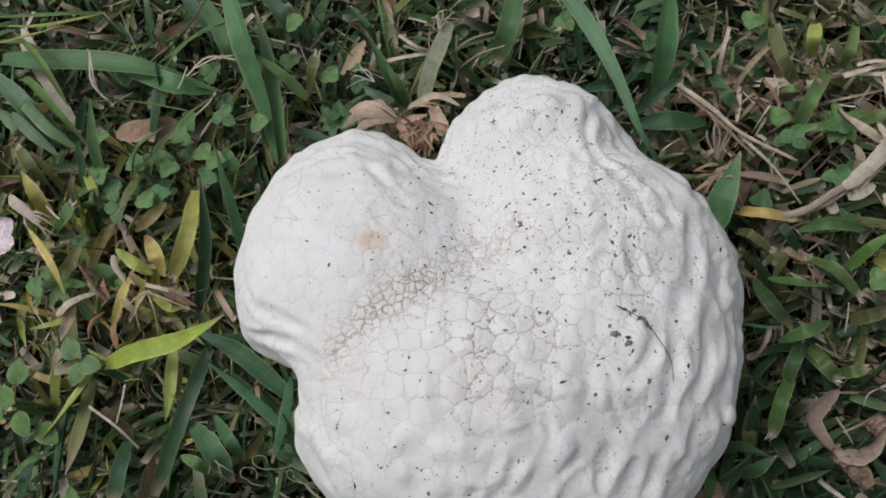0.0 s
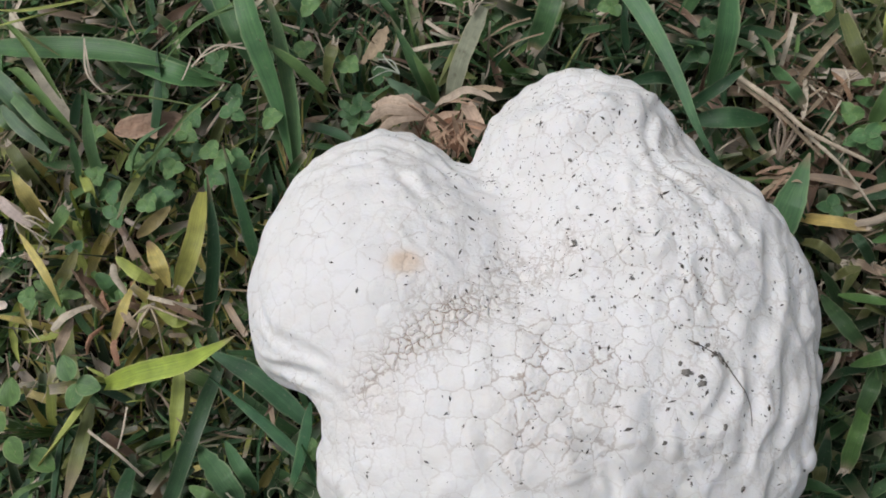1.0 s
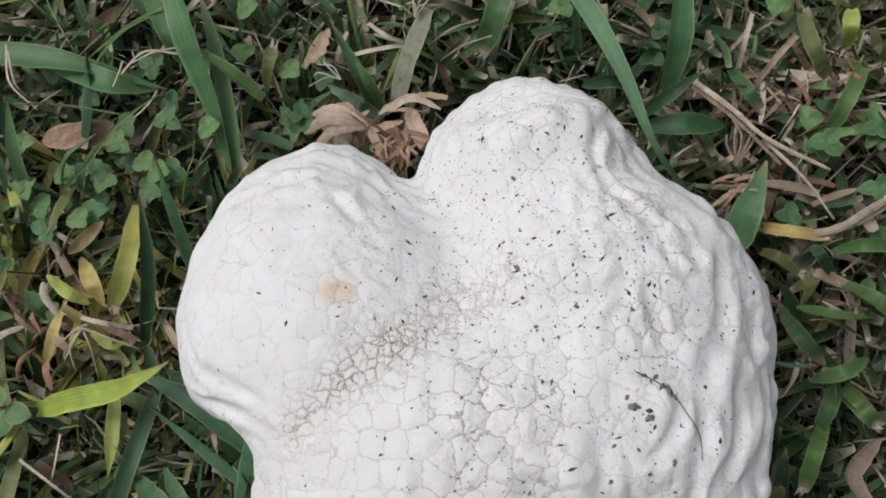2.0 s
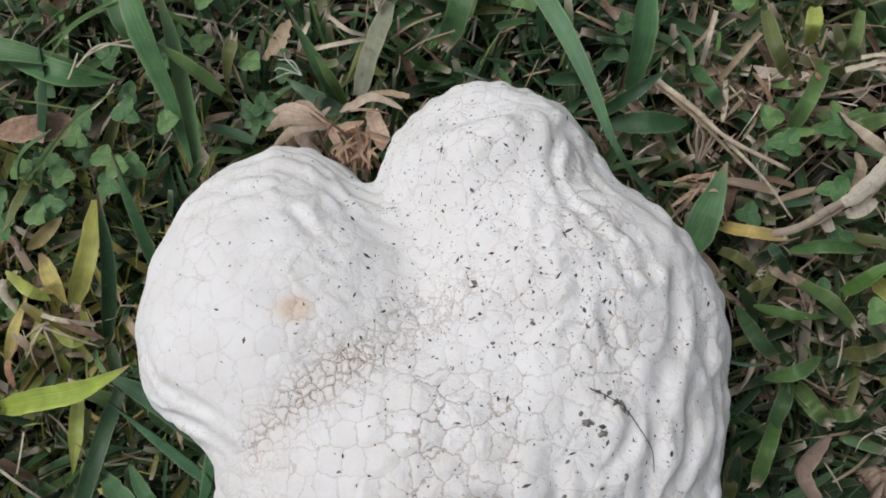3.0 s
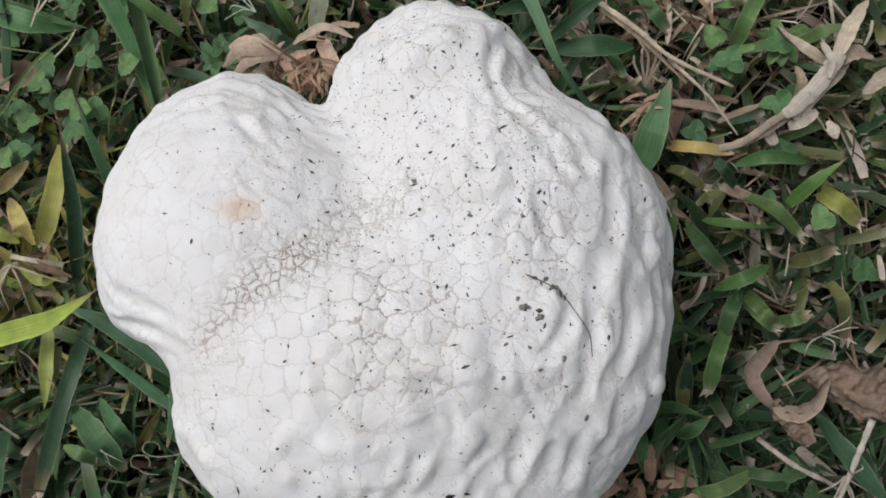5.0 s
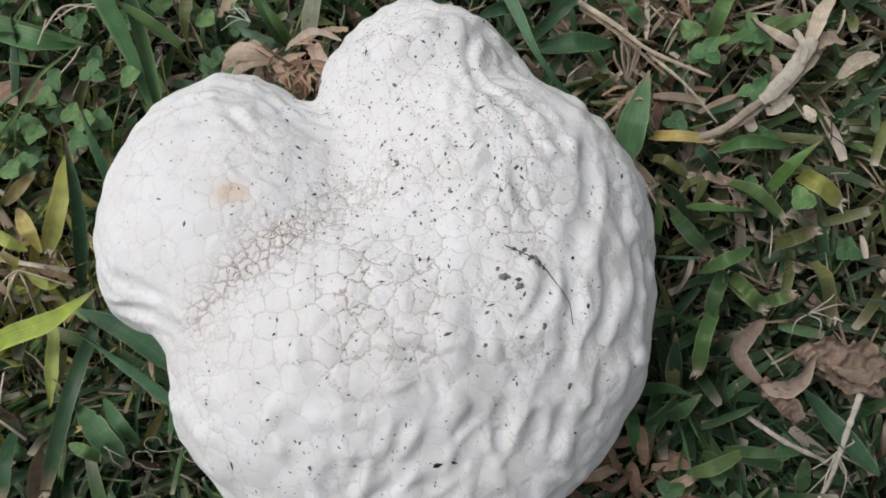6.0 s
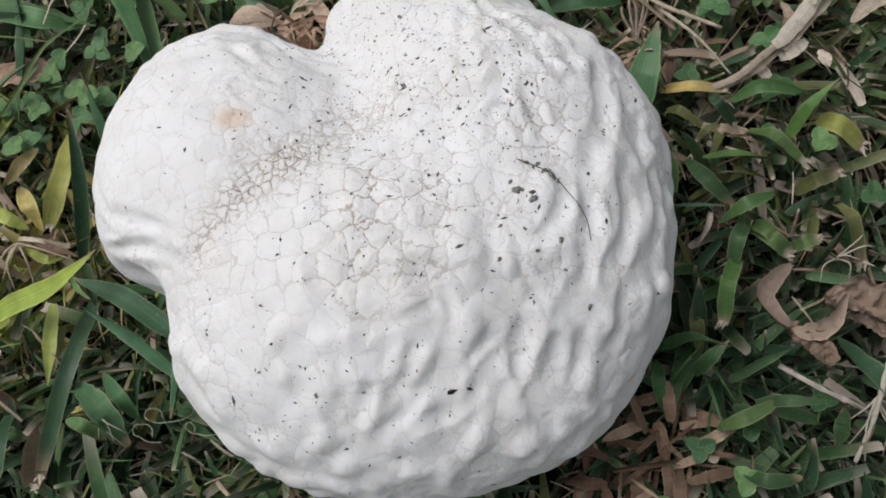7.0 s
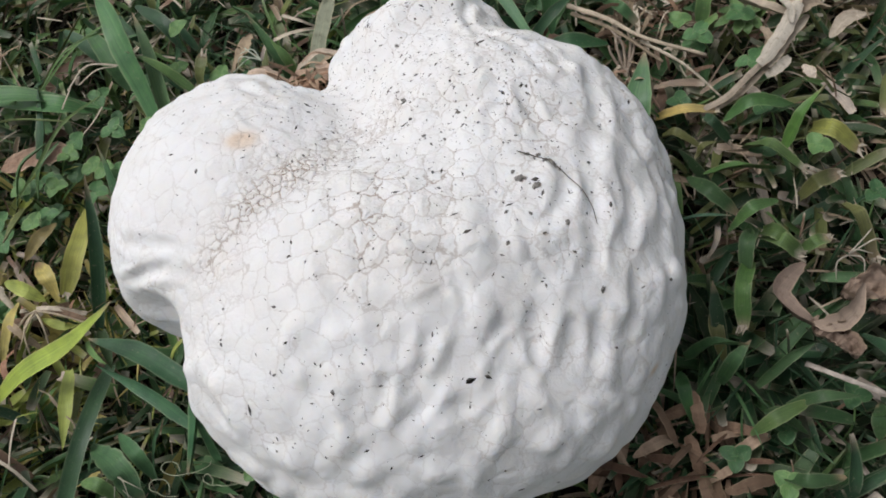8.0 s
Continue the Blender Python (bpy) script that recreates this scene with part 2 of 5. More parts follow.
def slope(p, h=0.0005):
    g = np.stack([outside(p + e) - outside(p - e) for e in np.eye(3) * h], -1)
    return g / (np.linalg.norm(g, axis=-1, keepdims=True) + 1e-12)


def bell(x, y, cx, cy, sx, sy):
    return np.exp(-((x - cx) / sx) ** 2 - ((y - cy) / sy) ** 2)


def near_line(x, y, a, b):
    """Distance in plan to the stretch from a to b."""
    a, b = np.array(a), np.array(b)
    d = b - a
    s = np.clip(((x - a[0]) * d[0] + (y - a[1]) * d[1]) / (d @ d), 0, 1)
    return np.hypot(x - a[0] - s * d[0], y - a[1] - s * d[1])


def curve_through(points, m):
    """A smooth line of m points through the given ones."""
    p = np.array(points, float)
    q = np.vstack([2 * p[0] - p[1], p, 2 * p[-1] - p[-2]])
    s = np.linspace(0, len(p) - 1 - 1e-9, m)
    i, f = s.astype(int), (s % 1)[:, None]
    a, b, c, d = q[i], q[i + 1], q[i + 2], q[i + 3]
    return 0.5 * (2 * b + (c - a) * f + (2 * a - 5 * b + 4 * c - d) * f ** 2 + (3 * b - a - 3 * c + d) * f ** 3)


def folds_into(p, push):
    """Presses the skin's larger folds in, each along its own line."""
    def fold(points, depth, width):
        line = curve_through(points, 4 * len(points) - 3)
        reach = 3 * width
        near = np.where(((p > line.min(0) - reach) & (p < line.max(0) + reach)).all(1))[0]
        if len(near) == 0:
            return
        q, least, along = p[near], np.full(len(near), 1.0), np.zeros(len(near))
        for k, (a, b) in enumerate(zip(line[:-1], line[1:])):
            d = b - a
            f = np.clip((q - a) @ d / (d @ d + 1e-12), 0, 1)
            gap = np.linalg.norm(q - a - f[:, None] * d, axis=1)
            along = np.where(gap < least, (k + f) / (len(line) - 1), along)
            least = np.minimum(least, gap)
        ends = np.clip(6 * along * (1 - along) + 0.15, 0, 1)
        r = least / width
        broken = np.array([0.80 + 1.1 * noise.noise(Vector(v) * 130) for v in q])
        push[near] += depth * np.clip(broken, 0.15, 1.4) * ends * (0.45 * np.exp(-((r - 1.5) / 0.75) ** 2) - np.exp(-r ** 2))

    fold([(0.026, 0.064, 0.085), (0.025, 0.051, 0.090), (0.025, 0.039, 0.096), (0.025, 0.031, 0.099), (0.026, 0.026, 0.100)], 0.0011, 0.0024)
    fold([(0.029, 0.062, 0.084), (0.031, 0.053, 0.087), (0.035, 0.047, 0.090), (0.040, 0.042, 0.092)], 0.0010, 0.0022)
    fold([(0.034, 0.074, 0.075), (0.039, 0.068, 0.073), (0.041, 0.059, 0.077), (0.044, 0.053, 0.082)], 0.0011, 0.0026)
    fold([(0.044, 0.042, 0.091), (0.049, 0.041, 0.089), (0.053, 0.036, 0.090), (0.054, 0.030, 0.091), (0.057, 0.025, 0.090)], 0.0011, 0.0024)
    fold([(0.045, 0.035, 0.094), (0.047, 0.029, 0.095), (0.050, 0.024, 0.094), (0.054, 0.020, 0.092)], 0.0010, 0.0022)
    fold([(0.043, 0.025, 0.097), (0.041, 0.019, 0.098), (0.042, 0.013, 0.097), (0.043, 0.008, 0.096), (0.046, 0.003, 0.095)], 0.0012, 0.0024)
    fold([(0.062, 0.031, 0.085), (0.062, 0.021, 0.086), (0.062, 0.014, 0.087), (0.059, 0.005, 0.088)], 0.0017, 0.0034)
    fold([(0.069, 0.021, 0.079), (0.071, 0.012, 0.078), (0.071, 0.003, 0.078), (0.072, -0.002, 0.076)], 0.0015, 0.0032)
    fold([(0.045, -0.003, 0.095), (0.046, -0.010, 0.096), (0.045, -0.017, 0.096), (0.042, -0.022, 0.096), (0.038, -0.024, 0.098)], 0.0014, 0.0028)
    fold([(0.053, -0.010, 0.092), (0.053, -0.018, 0.091), (0.051, -0.026, 0.091), (0.049, -0.034, 0.090), (0.047, -0.040, 0.088)], 0.0015, 0.0030)
    fold([(0.063, -0.005, 0.085), (0.064, -0.012, 0.084), (0.064, -0.020, 0.084), (0.060, -0.028, 0.085), (0.055, -0.034, 0.086)], 0.0014, 0.0028)
    fold([(0.074, 0.000, 0.073), (0.074, -0.010, 0.072), (0.072, -0.021, 0.074)], 0.0012, 0.0026)
    fold([(0.037, -0.036, 0.094), (0.034, -0.042, 0.091), (0.031, -0.048, 0.089), (0.027, -0.054, 0.087)], 0.0015, 0.0030)
    fold([(0.024, -0.047, 0.093), (0.019, -0.050, 0.094), (0.015, -0.053, 0.093)], 0.0011, 0.0024)
    fold([(0.007, -0.046, 0.100), (0.002, -0.052, 0.098), (-0.002, -0.058, 0.096), (-0.005, -0.064, 0.094)], 0.0013, 0.0026)
    fold([(-0.007, -0.056, 0.098), (-0.012, -0.062, 0.096), (-0.015, -0.068, 0.092)], 0.0012, 0.0026)
    fold([(0.004, -0.058, 0.095), (-0.001, -0.064, 0.093), (-0.007, -0.068, 0.091)], 0.0011, 0.0024)
    fold([(0.019, -0.058, 0.089), (0.012, -0.064, 0.089), (0.005, -0.068, 0.089)], 0.0012, 0.0026)
    fold([(0.031, -0.050, 0.088), (0.028, -0.057, 0.086), (0.023, -0.063, 0.086)], 0.0012, 0.0026)
    fold([(0.039, -0.046, 0.087), (0.039, -0.054, 0.083), (0.035, -0.060, 0.082)], 0.0012, 0.0026)
    fold([(0.048, -0.045, 0.085), (0.046, -0.052, 0.080), (0.043, -0.059, 0.078)], 0.0012, 0.0026)
    fold([(0.060, -0.038, 0.081), (0.057, -0.047, 0.077), (0.053, -0.055, 0.074)], 0.0012, 0.0026)
    fold([(-0.093, -0.004, 0.080), (-0.083, -0.008, 0.089), (-0.073, -0.010, 0.095), (-0.064, -0.014, 0.098), (-0.061, -0.019, 0.098)], 0.0013, 0.0022)
    fold([(-0.091, 0.012, 0.090), (-0.085, 0.002, 0.094), (-0.072, -0.004, 0.099), (-0.061, -0.011, 0.101)], 0.0009, 0.0024)
    fold([(-0.010, -0.040, 0.105), (-0.003, -0.043, 0.104), (0.003, -0.042, 0.103), (0.010, -0.039, 0.102)], 0.0006, 0.0018)
    fold([(0.012, -0.035, 0.103), (0.014, -0.039, 0.101), (0.015, -0.044, 0.098)], 0.0007, 0.0018)
    fold([(-0.045, 0.069, 0.069), (-0.039, 0.061, 0.078), (-0.034, 0.054, 0.082), (-0.028, 0.049, 0.084), (-0.022, 0.048, 0.080)], 0.0012, 0.0024)
    fold([(-0.050, 0.051, 0.093), (-0.044, 0.049, 0.093), (-0.039, 0.041, 0.096), (-0.034, 0.036, 0.097), (-0.029, 0.034, 0.096)], 0.0010, 0.0022)
    fold([(-0.081, 0.056, 0.082), (-0.069, 0.059, 0.085), (-0.058, 0.056, 0.089), (-0.049, 0.051, 0.092)], 0.0006, 0.0022)
    fold([(-0.082, 0.064, 0.070), (-0.069, 0.065, 0.079), (-0.057, 0.063, 0.083), (-0.048, 0.060, 0.084)], 0.0005, 0.0020)
    fold([(-0.043, 0.033, 0.101), (-0.038, 0.027, 0.102), (-0.032, 0.026, 0.100), (-0.026, 0.021, 0.099)], 0.0005, 0.0018)
    fold([(-0.008, 0.052, 0.081), (-0.009, 0.043, 0.083), (-0.016, 0.041, 0.084), (-0.023, 0.041, 0.088)], 0.0005, 0.0022)


def puffball():
    bm = bmesh.new()
    bmesh.ops.create_icosphere(bm, subdivisions=8, radius=1.0)
    me = bpy.data.meshes.new("puffball_mushroom")
    bm.to_mesh(me)
    bm.free()
    count = len(me.vertices)
    u = np.empty(count * 3, np.float32)
    me.vertices.foreach_get("co", u)
    u = u.reshape(-1, 3).astype(float)
    u /= np.linalg.norm(u, axis=1, keepdims=True)
    middle = np.array([-0.010, 0.004, 0.052])
    r = np.full(count, 0.17)
    for _ in range(70):
        r -= 0.75 * outside(middle + u * r[:, None])
        r = np.clip(r, 0.01, 0.2)
    p = middle + u * r[:, None]
    normal = slope(p)
    x, y, z = p.T
    around = np.arctan2(y - 0.028, x + 0.060)
    right = 1 / (1 + np.exp(-(x - 0.012) / 0.012))
    low = 1 / (1 + np.exp((y + 0.030) / 0.012))
    crown = bell(x, y, 0.012, 0.075, 0.035, 0.035)
    left_rim = bell(x, y, -0.055, 0.062, 0.045, 0.022)
    fold_amount = np.clip(0.60 + 0.40 * right + 0.50 * low + 0.5 * crown + 0.4 * left_rim, 0, 1.05)
    fold_amount *= 1 - 0.35 * bell(x, y, -0.035, 0.010, 0.030, 0.020)
    push = np.empty(count)
    # rounded plates, drawn out along the folds on the flanks
    flank = np.clip(right + low, 0, 1)
    steep = np.clip((z - 0.015) / 0.055, 0.35, 1)
    for i in range(count):
        place = Vector((x[i], y[i], z[i]))
        warp = noise.noise(place * 60)
        other = noise.noise(place * 60 + Vector((0, 9, 0)))
        spot = Vector((x[i] * 118 + 0.6 * warp, y[i] * 98 + 0.6 * other, z[i] * 98 + 0.4 * warp))
        plate = sum(math.exp(-((v / 0.44) ** 2)) for v in noise.voronoi(spot)[0][:3]) - 0.62
        lump = noise.noise(place * 38 + Vector((7, 0, 0)))
        mid = noise.noise(place * 105)
        fine = noise.noise(place * 240)
        push[i] = fold_amount[i] * (0.0010 + 0.0007 * flank[i]) * steep[i] * plate + 0.0009 * lump + 0.0005 * mid + 0.00012 * fine
    rim = np.clip(left_rim + bell(x, y, -0.030, 0.060, 0.030, 0.016), 0, 1)
    wavy = np.array([noise.noise(Vector((a * 40, b * 40, c * 40))) for a, b, c in p])
    push += 0.00040 * rim * np.sin((0.105 - z) * 950 + 3.0 * wavy)
    # deep pleats run into the two clefts
    for cx, cy, size in ((-0.031, 0.078, 0.030),):
        far = np.hypot(x - cx, y - cy)
        push += 0.0005 * np.sin(far / 0.0013 + 1.5 * np.sin(around * 3)) * np.exp(-(far / size) ** 2)
    folds_into(p, push)
    push = 0.0020 * np.tanh(push / 0.0020)
    p = p + normal * push[:, None]
    p[:, 2] = np.where(p[:, 2] < 0.004, np.maximum(0.004 + (p[:, 2] - 0.004) * 3.0, SOIL_LEVEL - 0.002), p[:, 2])
    me.vertices.foreach_set("co", p.astype(np.float32).ravel())
    # wear: red is wide cracks, green the fine crackle of the crease, blue beige stains
    patch = np.array([noise.noise(Vector((a * 60, b * 60, c * 60))) for a, b, c in p])
    band = np.minimum(near_line(x, y, (-0.054, -0.014), (-0.034, 0.002)), near_line(x, y, (-0.034, 0.002), (-0.024, 0.008)))
    fine_band = np.exp(-(band / 0.0066) ** 2) * np.clip(0.75 + 0.9 * patch + 0.6 * bell(x, y, -0.034, 0.001, 0.011, 0.008), 0.15, 1.3) * (z > 0.07)
    fine_band += 0.36 * np.exp(-(near_line(x, y, (-0.022, 0.010), (0.002, 0.026)) / 0.009) ** 2) + 0.20 * bell(x, y, -0.005, 0.005, 0.05, 0.045) * np.clip(0.6 + 1.5 * patch, 0, 1)
    wide = 0.26 + 0.32 * bell(x, y, -0.004, -0.014, 0.034, 0.026) + 0.30 * bell(x, y, -0.026, 0.004, 0.022, 0.016) + 0.22 * bell(x, y, 0.026, 0.018, 0.040, 0.045) + 0.12 * bell(x, y, 0.012, 0.065, 0.04, 0.03)
    wide = wide * (0.85 + 0.7 * patch) * np.clip((z - 0.045) / 0.02, 0.25, 1)
    stain = 0.62 * np.clip(1.6 * bell(x, y, -0.0423, 0.0210, 0.0046, 0.0030) * (0.8 + 0.8 * patch), 0, 1)
    stain += 0.8 * bell(p[:, 1], p[:, 2], -0.0589, 0.0586, 0.0016, 0.0014) * (x > 0.05) + 0.10 * fine_band + 0.07 * bell(x, y, -0.004, -0.027, 0.022, 0.014) + 0.10 * bell(x, y, -0.054, -0.018, 0.012, 0.012)
    wear = np.clip(np.stack([wide, 0.70 * fine_band, stain, np.ones(count)], -1), 0, 1)
    me.attributes.new("wear", "FLOAT_COLOR", "POINT").data.foreach_set("color", wear.astype(np.float32).ravel())
    me.polygons.foreach_set("use_smooth", np.full(len(me.polygons), True))
    me.update()
    me.materials.append(SKIN)
    return tagged(new("puffball_mushroom", me), "giant white puffball mushroom with lobed, cracked and dimpled skin in grass", "mushroom")


# ======== blades: strips of many kinds ========


def strips(spine, width, tint, roll=None, fold=0.18, closed=0.0):
    """Corners, faces, tints and runs of N strips. spine (N, m, 3), width (N, m), tint (N, m, 3); roll (N, m) turns them about their length.
    closed: thickness in metres, for strips seen near by."""
    count, m = width.shape
    ahead = np.gradient(spine, axis=1)
    ahead /= np.linalg.norm(ahead, axis=2, keepdims=True) + 1e-12
    side = np.cross(ahead, (0, 0, 1.0))
    flat = np.linalg.norm(side, axis=2, keepdims=True)
    first = np.cross(np.broadcast_to((spine[:, -1:] - spine[:, :1]), spine.shape), (0, 0, 1.0))
    first /= np.linalg.norm(first, axis=2, keepdims=True) + 1e-9
    side = np.where(flat > 0.05, side / (flat + 1e-9), first)
    above = np.cross(side, ahead)
    if roll is not None:
        c, s = np.cos(roll)[..., None], np.sin(roll)[..., None]
        side, above = side * c + above * s, above * c - side * s
    w = width[..., None] * 0.5
    left, right = spine - side * w, spine + side * w
    mid = spine - above * w * 2 * fold
    rows = [left, mid, right] if not closed else [left, mid, right, left, mid - above * closed, right]
    ring = len(rows)
    co = np.stack(rows, 2)                                   # N, m, ring, 3
    index = np.arange(count * m * ring).reshape(count, m, ring)
    pairs = [(0, 1), (1, 2)] if not closed else [(0, 1), (1, 2), (4, 3), (5, 4)]
    quads = [np.stack([index[:, :-1, a], index[:, :-1, b], index[:, 1:, b], index[:, 1:, a]], -1) for a, b in pairs]
    quads = np.concatenate([q.reshape(-1, 4) for q in quads])
    tints = np.repeat(tint[:, :, None, :], ring, 2)
    u = np.array([-1, 0, 1, -1, 0, 1][:ring])
    v = np.linspace(0, 1, m)
    run = np.zeros(co.shape)
    run[..., 0], run[..., 1] = u, v[None, :, None]
    return co, quads, tints, run


def kept_clear(co, gap=0.0025):
    """Corners pressed out of the puffball and up from under the soil."""
    shape = co.shape
    p = co.reshape(-1, 3).copy()
    close = np.where((np.abs(p[:, 0]) < 0.15) & (np.abs(p[:, 1]) < 0.13) & (p[:, 2] < 0.13))[0]
    for _ in range(3):
        d = outside(p[close])
        bad = close[d < gap]
        if len(bad) == 0:
            break
        p[bad] += slope(p[bad]) * (gap - outside(p[bad]))[:, None]
    p[:, 2] = np.maximum(p[:, 2], SOIL_LEVEL + 0.0008)
    return p.reshape(shape)


def bent(rng, base, length, heading, pitch, droop, stations=7, wander=0.25):
    """Spines that rise at a pitch and bow over."""
    count = len(base)
    s = np.linspace(0, 1, stations)
    rise = pitch[:, None] - droop[:, None] * s[None] ** 1.3
    turn = heading[:, None] + wander * rng.normal(size=(count, 1)) * s[None]
    step = length[:, None] / (stations - 1)
    d = np.stack([np.cos(rise) * np.cos(turn), np.cos(rise) * np.sin(turn), np.sin(rise)], -1) * step[..., None]
    spine = np.concatenate([np.zeros((count, 1, 3)), np.cumsum(d[:, :-1], 1)], 1)
    return base[:, None, :] + spine


TAPER = np.array([0.55, 0.85, 1.0, 1.0, 0.88, 0.6, 0.06])
CUT = np.array([0.6, 0.9, 1.0, 1.0, 0.97, 0.9, 0.72])


def lerp(a, b, f):
    return a + (b - a) * f


def zone_tints(rng, x, y, straw):
    """A colour for each blade: yellowing on one side of the puffball, lushly dark behind it and in front of it,
    darkened at the right front for the deep shadow there, mixed elsewhere.
    """
    count = len(x)
    pick = rng.random(count)
    yellowed = bell(x, y, -0.185, 0.030, 0.072, 0.066)
    # the last bell paints the deep shadow at the right front as dark green
    lush_and_shaded = bell(x, y, -0.145, -0.050, 0.075, 0.045) + 0.4 * bell(x, y, -0.10, 0.14, 0.09, 0.05) + bell(x, y, 0.05, 0.13, 0.05, 0.05) + 1.3 * bell(x, y, 0.115, -0.065, 0.060, 0.05)
    dry = straw * (1 - 0.65 * np.clip(lush_and_shaded, 0, 1)) + 0.34 * bell(x, y, 0.115, 0.100, 0.045, 0.045)
    greens = np.array([DEEP, MID, MID, FRESH, OLIVE])
    out = greens[rng.integers(0, 5, count)]
    out = np.where((rng.random(count) < 0.5 * (x > 0.08) * (y > -0.02))[:, None], np.array([OLIVE, (0.090, 0.110, 0.042), MID])[rng.integers(0, 3, count)], out)
    fresh = bell(x, y, -0.168, 0.082, 0.045, 0.032)
    out = np.where((rng.random(count) < 0.8 * fresh)[:, None], np.array([FRESH, MID, (0.105, 0.190, 0.075)])[rng.integers(0, 3, count)], out)
    out = np.where((rng.random(count) < lush_and_shaded)[:, None], np.array([DEEP, DEEP, MID])[rng.integers(0, 3, count)], out)
    out = np.where((rng.random(count) < 0.85 * yellowed)[:, None], np.array([LIME, YELLOW, FRESH, LIME])[rng.integers(0, 4, count)], out)
    out = np.where((pick < dry)[:, None], np.array([TAN, BROWN, PALE, TAN])[rng.integers(0, 4, count)], out)
    out = np.where((rng.random(count) < 0.16)[:, None], np.array([(0.022, 0.040, 0.017), (0.020, 0.042, 0.016), (0.028, 0.055, 0.020)])[rng.integers(0, 3, count)], out)
    # tints lowered on the right and at the left front
    side_tone = 1 - 0.22 * np.clip((x - 0.07) / 0.04, 0, 1) * np.clip((0.10 - y) / 0.05, 0, 1) - 0.25 * bell(x, y, -0.145, -0.055, 0.07, 0.04)
    return out * rng.uniform(0.70, 1.25, (count, 1)) * side_tone[:, None]


def scattered(rng, count, x0, x1, y0, y1, hole=-0.010):
    """Places on the soil, none of them under the puffball."""
    x, y = rng.uniform(x0, x1, count * 2), rng.uniform(y0, y1, count * 2)
    free = outside(np.c_[x, y, np.full(len(x), 0.030)]) > hole
    return x[free][:count], y[free][:count]


def lawn(name, seed, count, area, length, width, pitch, droop, straw, label, mat, cut=0.6, hole=-0.010, skip=None, tuft=1, tone=1.0, lift=0.0):
    rng = rng_of(seed)
    x, y = scattered(rng, count // tuft, *area, hole)
    x, y = np.repeat(x, tuft) + rng.normal(0, 0.0015, len(x) * tuft), np.repeat(y, tuft) + rng.normal(0, 0.0015, len(y) * tuft)
    if skip is not None:
        far = (np.abs(x - 0.5 * (skip[0] + skip[1])) > 0.5 * (skip[1] - skip[0])) | (np.abs(y - 0.5 * (skip[2] + skip[3])) > 0.5 * (skip[3] - skip[2]))
        far &= rng.random(len(x)) < np.exp(-((np.hypot(x, y) / 0.95) ** 4))
        x, y = x[far], y[far]
    count = len(x)
    size = rng.uniform(0, 1, count) ** 1.3
    long, wide = lerp(*length, size), lerp(*width, size) * rng.uniform(0.75, 1.25, count)
    base = np.c_[x, y, SOIL_LEVEL + lift * rng.uniform(0.3, 1.2, count) + rng.uniform(0.0, 0.007, count)]
    heading = np.repeat(rng.uniform(0, 2 * np.pi, count // tuft + 1), tuft)[:count] + rng.normal(0, 0.7, count)
    spine = bent(rng, base, long, heading, rng.uniform(*pitch, count), rng.uniform(*droop, count))
    is_cut = rng.random(count) < cut
    w = wide[:, None] * np.where(is_cut[:, None], CUT[None], TAPER[None])
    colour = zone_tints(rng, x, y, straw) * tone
    tint = np.repeat(colour[:, None, :], 7, 1)
    tint[:, 0] = lerp(tint[:, 0], np.array(TAN) * 0.4, 0.15)
    browned = (is_cut * rng.uniform(0, 1, count))[:, None]
    tint[:, 6] = lerp(tint[:, 6], np.array(PALE) * 0.95, browned)
    tint[:, 5] = lerp(tint[:, 5], np.array(TAN) * 0.8, browned * 0.4)
    roll = rng.normal(0, 0.45, count)[:, None] + rng.normal(0, 0.5, count)[:, None] * np.linspace(0, 1, 7)[None]
    co, quads, tints, run = strips(spine, w, tint, roll, 0.30)
    ob = new(name, mesh_of(name, kept_clear(co), quads, mat, tints, run))
    return tagged(ob, label, "grass", kind="stuff")


STRIP_SEED = [100]


def strip_mesh(points, width, colour, tip=None, tip_part=0.25, roll=0.0, twist=0.0, fold=0.26, shape="blade", thick=0.00035, ragged=0.02, clear=True, mat=None):
    STRIP_SEED[0] += 1
    rng = rng_of(STRIP_SEED[0])
    m = 21
    s = np.linspace(0, 1, m)
    spine = curve_through(points, m)[None]
    if shape == "blade":
        w = np.minimum(0.6 + 2.2 * s, 1.0) * np.clip((1 - s) * 2.3, 0.03, 1) ** 0.8
    elif shape == "cut":
        w = np.minimum(0.65 + 2.0 * s, 1.0) * np.clip(0.55 + (1 - s) * 2.5, 0, 1)
    elif shape == "stalked":
        w = np.clip(0.24 + 1.5 * (s - 0.30), 0.24, 1) * np.clip((1 - s) * 3.0, 0.03, 1) ** 0.7
    elif shape == "both":
        w = np.clip(4 * s * (1 - s), 0.05, 1) ** 0.6
    else:
        w = np.ones(m)
    blur = lambda v: 0.5 * v + 0.25 * np.roll(v, 1, 0) + 0.25 * np.roll(v, -1, 0)
    w = w * width * (1 + ragged * rng.normal(size=m))
    spine = spine + ragged * 0.8 * width * blur(rng.normal(size=(m, 3)))[None]
    c = np.array(colour)
    tint = c[None] * rng.uniform(0.9, 1.1) * np.ones((m, 1))
    if tip is not None:
        tint = lerp(tint, np.array(tip)[None], np.clip((s - 1 + tip_part) / tip_part, 0, 1)[:, None])
    tint = tint * (1 + 0.06 * rng.normal(size=(m, 1)))
    co, quads, tints, run = strips(spine, w[None], tint[None], (roll + twist * s)[None], fold, thick)
    if clear:
        co = kept_clear(co, 0.0015)
    return mesh_of("strip", co, quads, mat or LEAF, tints, run)


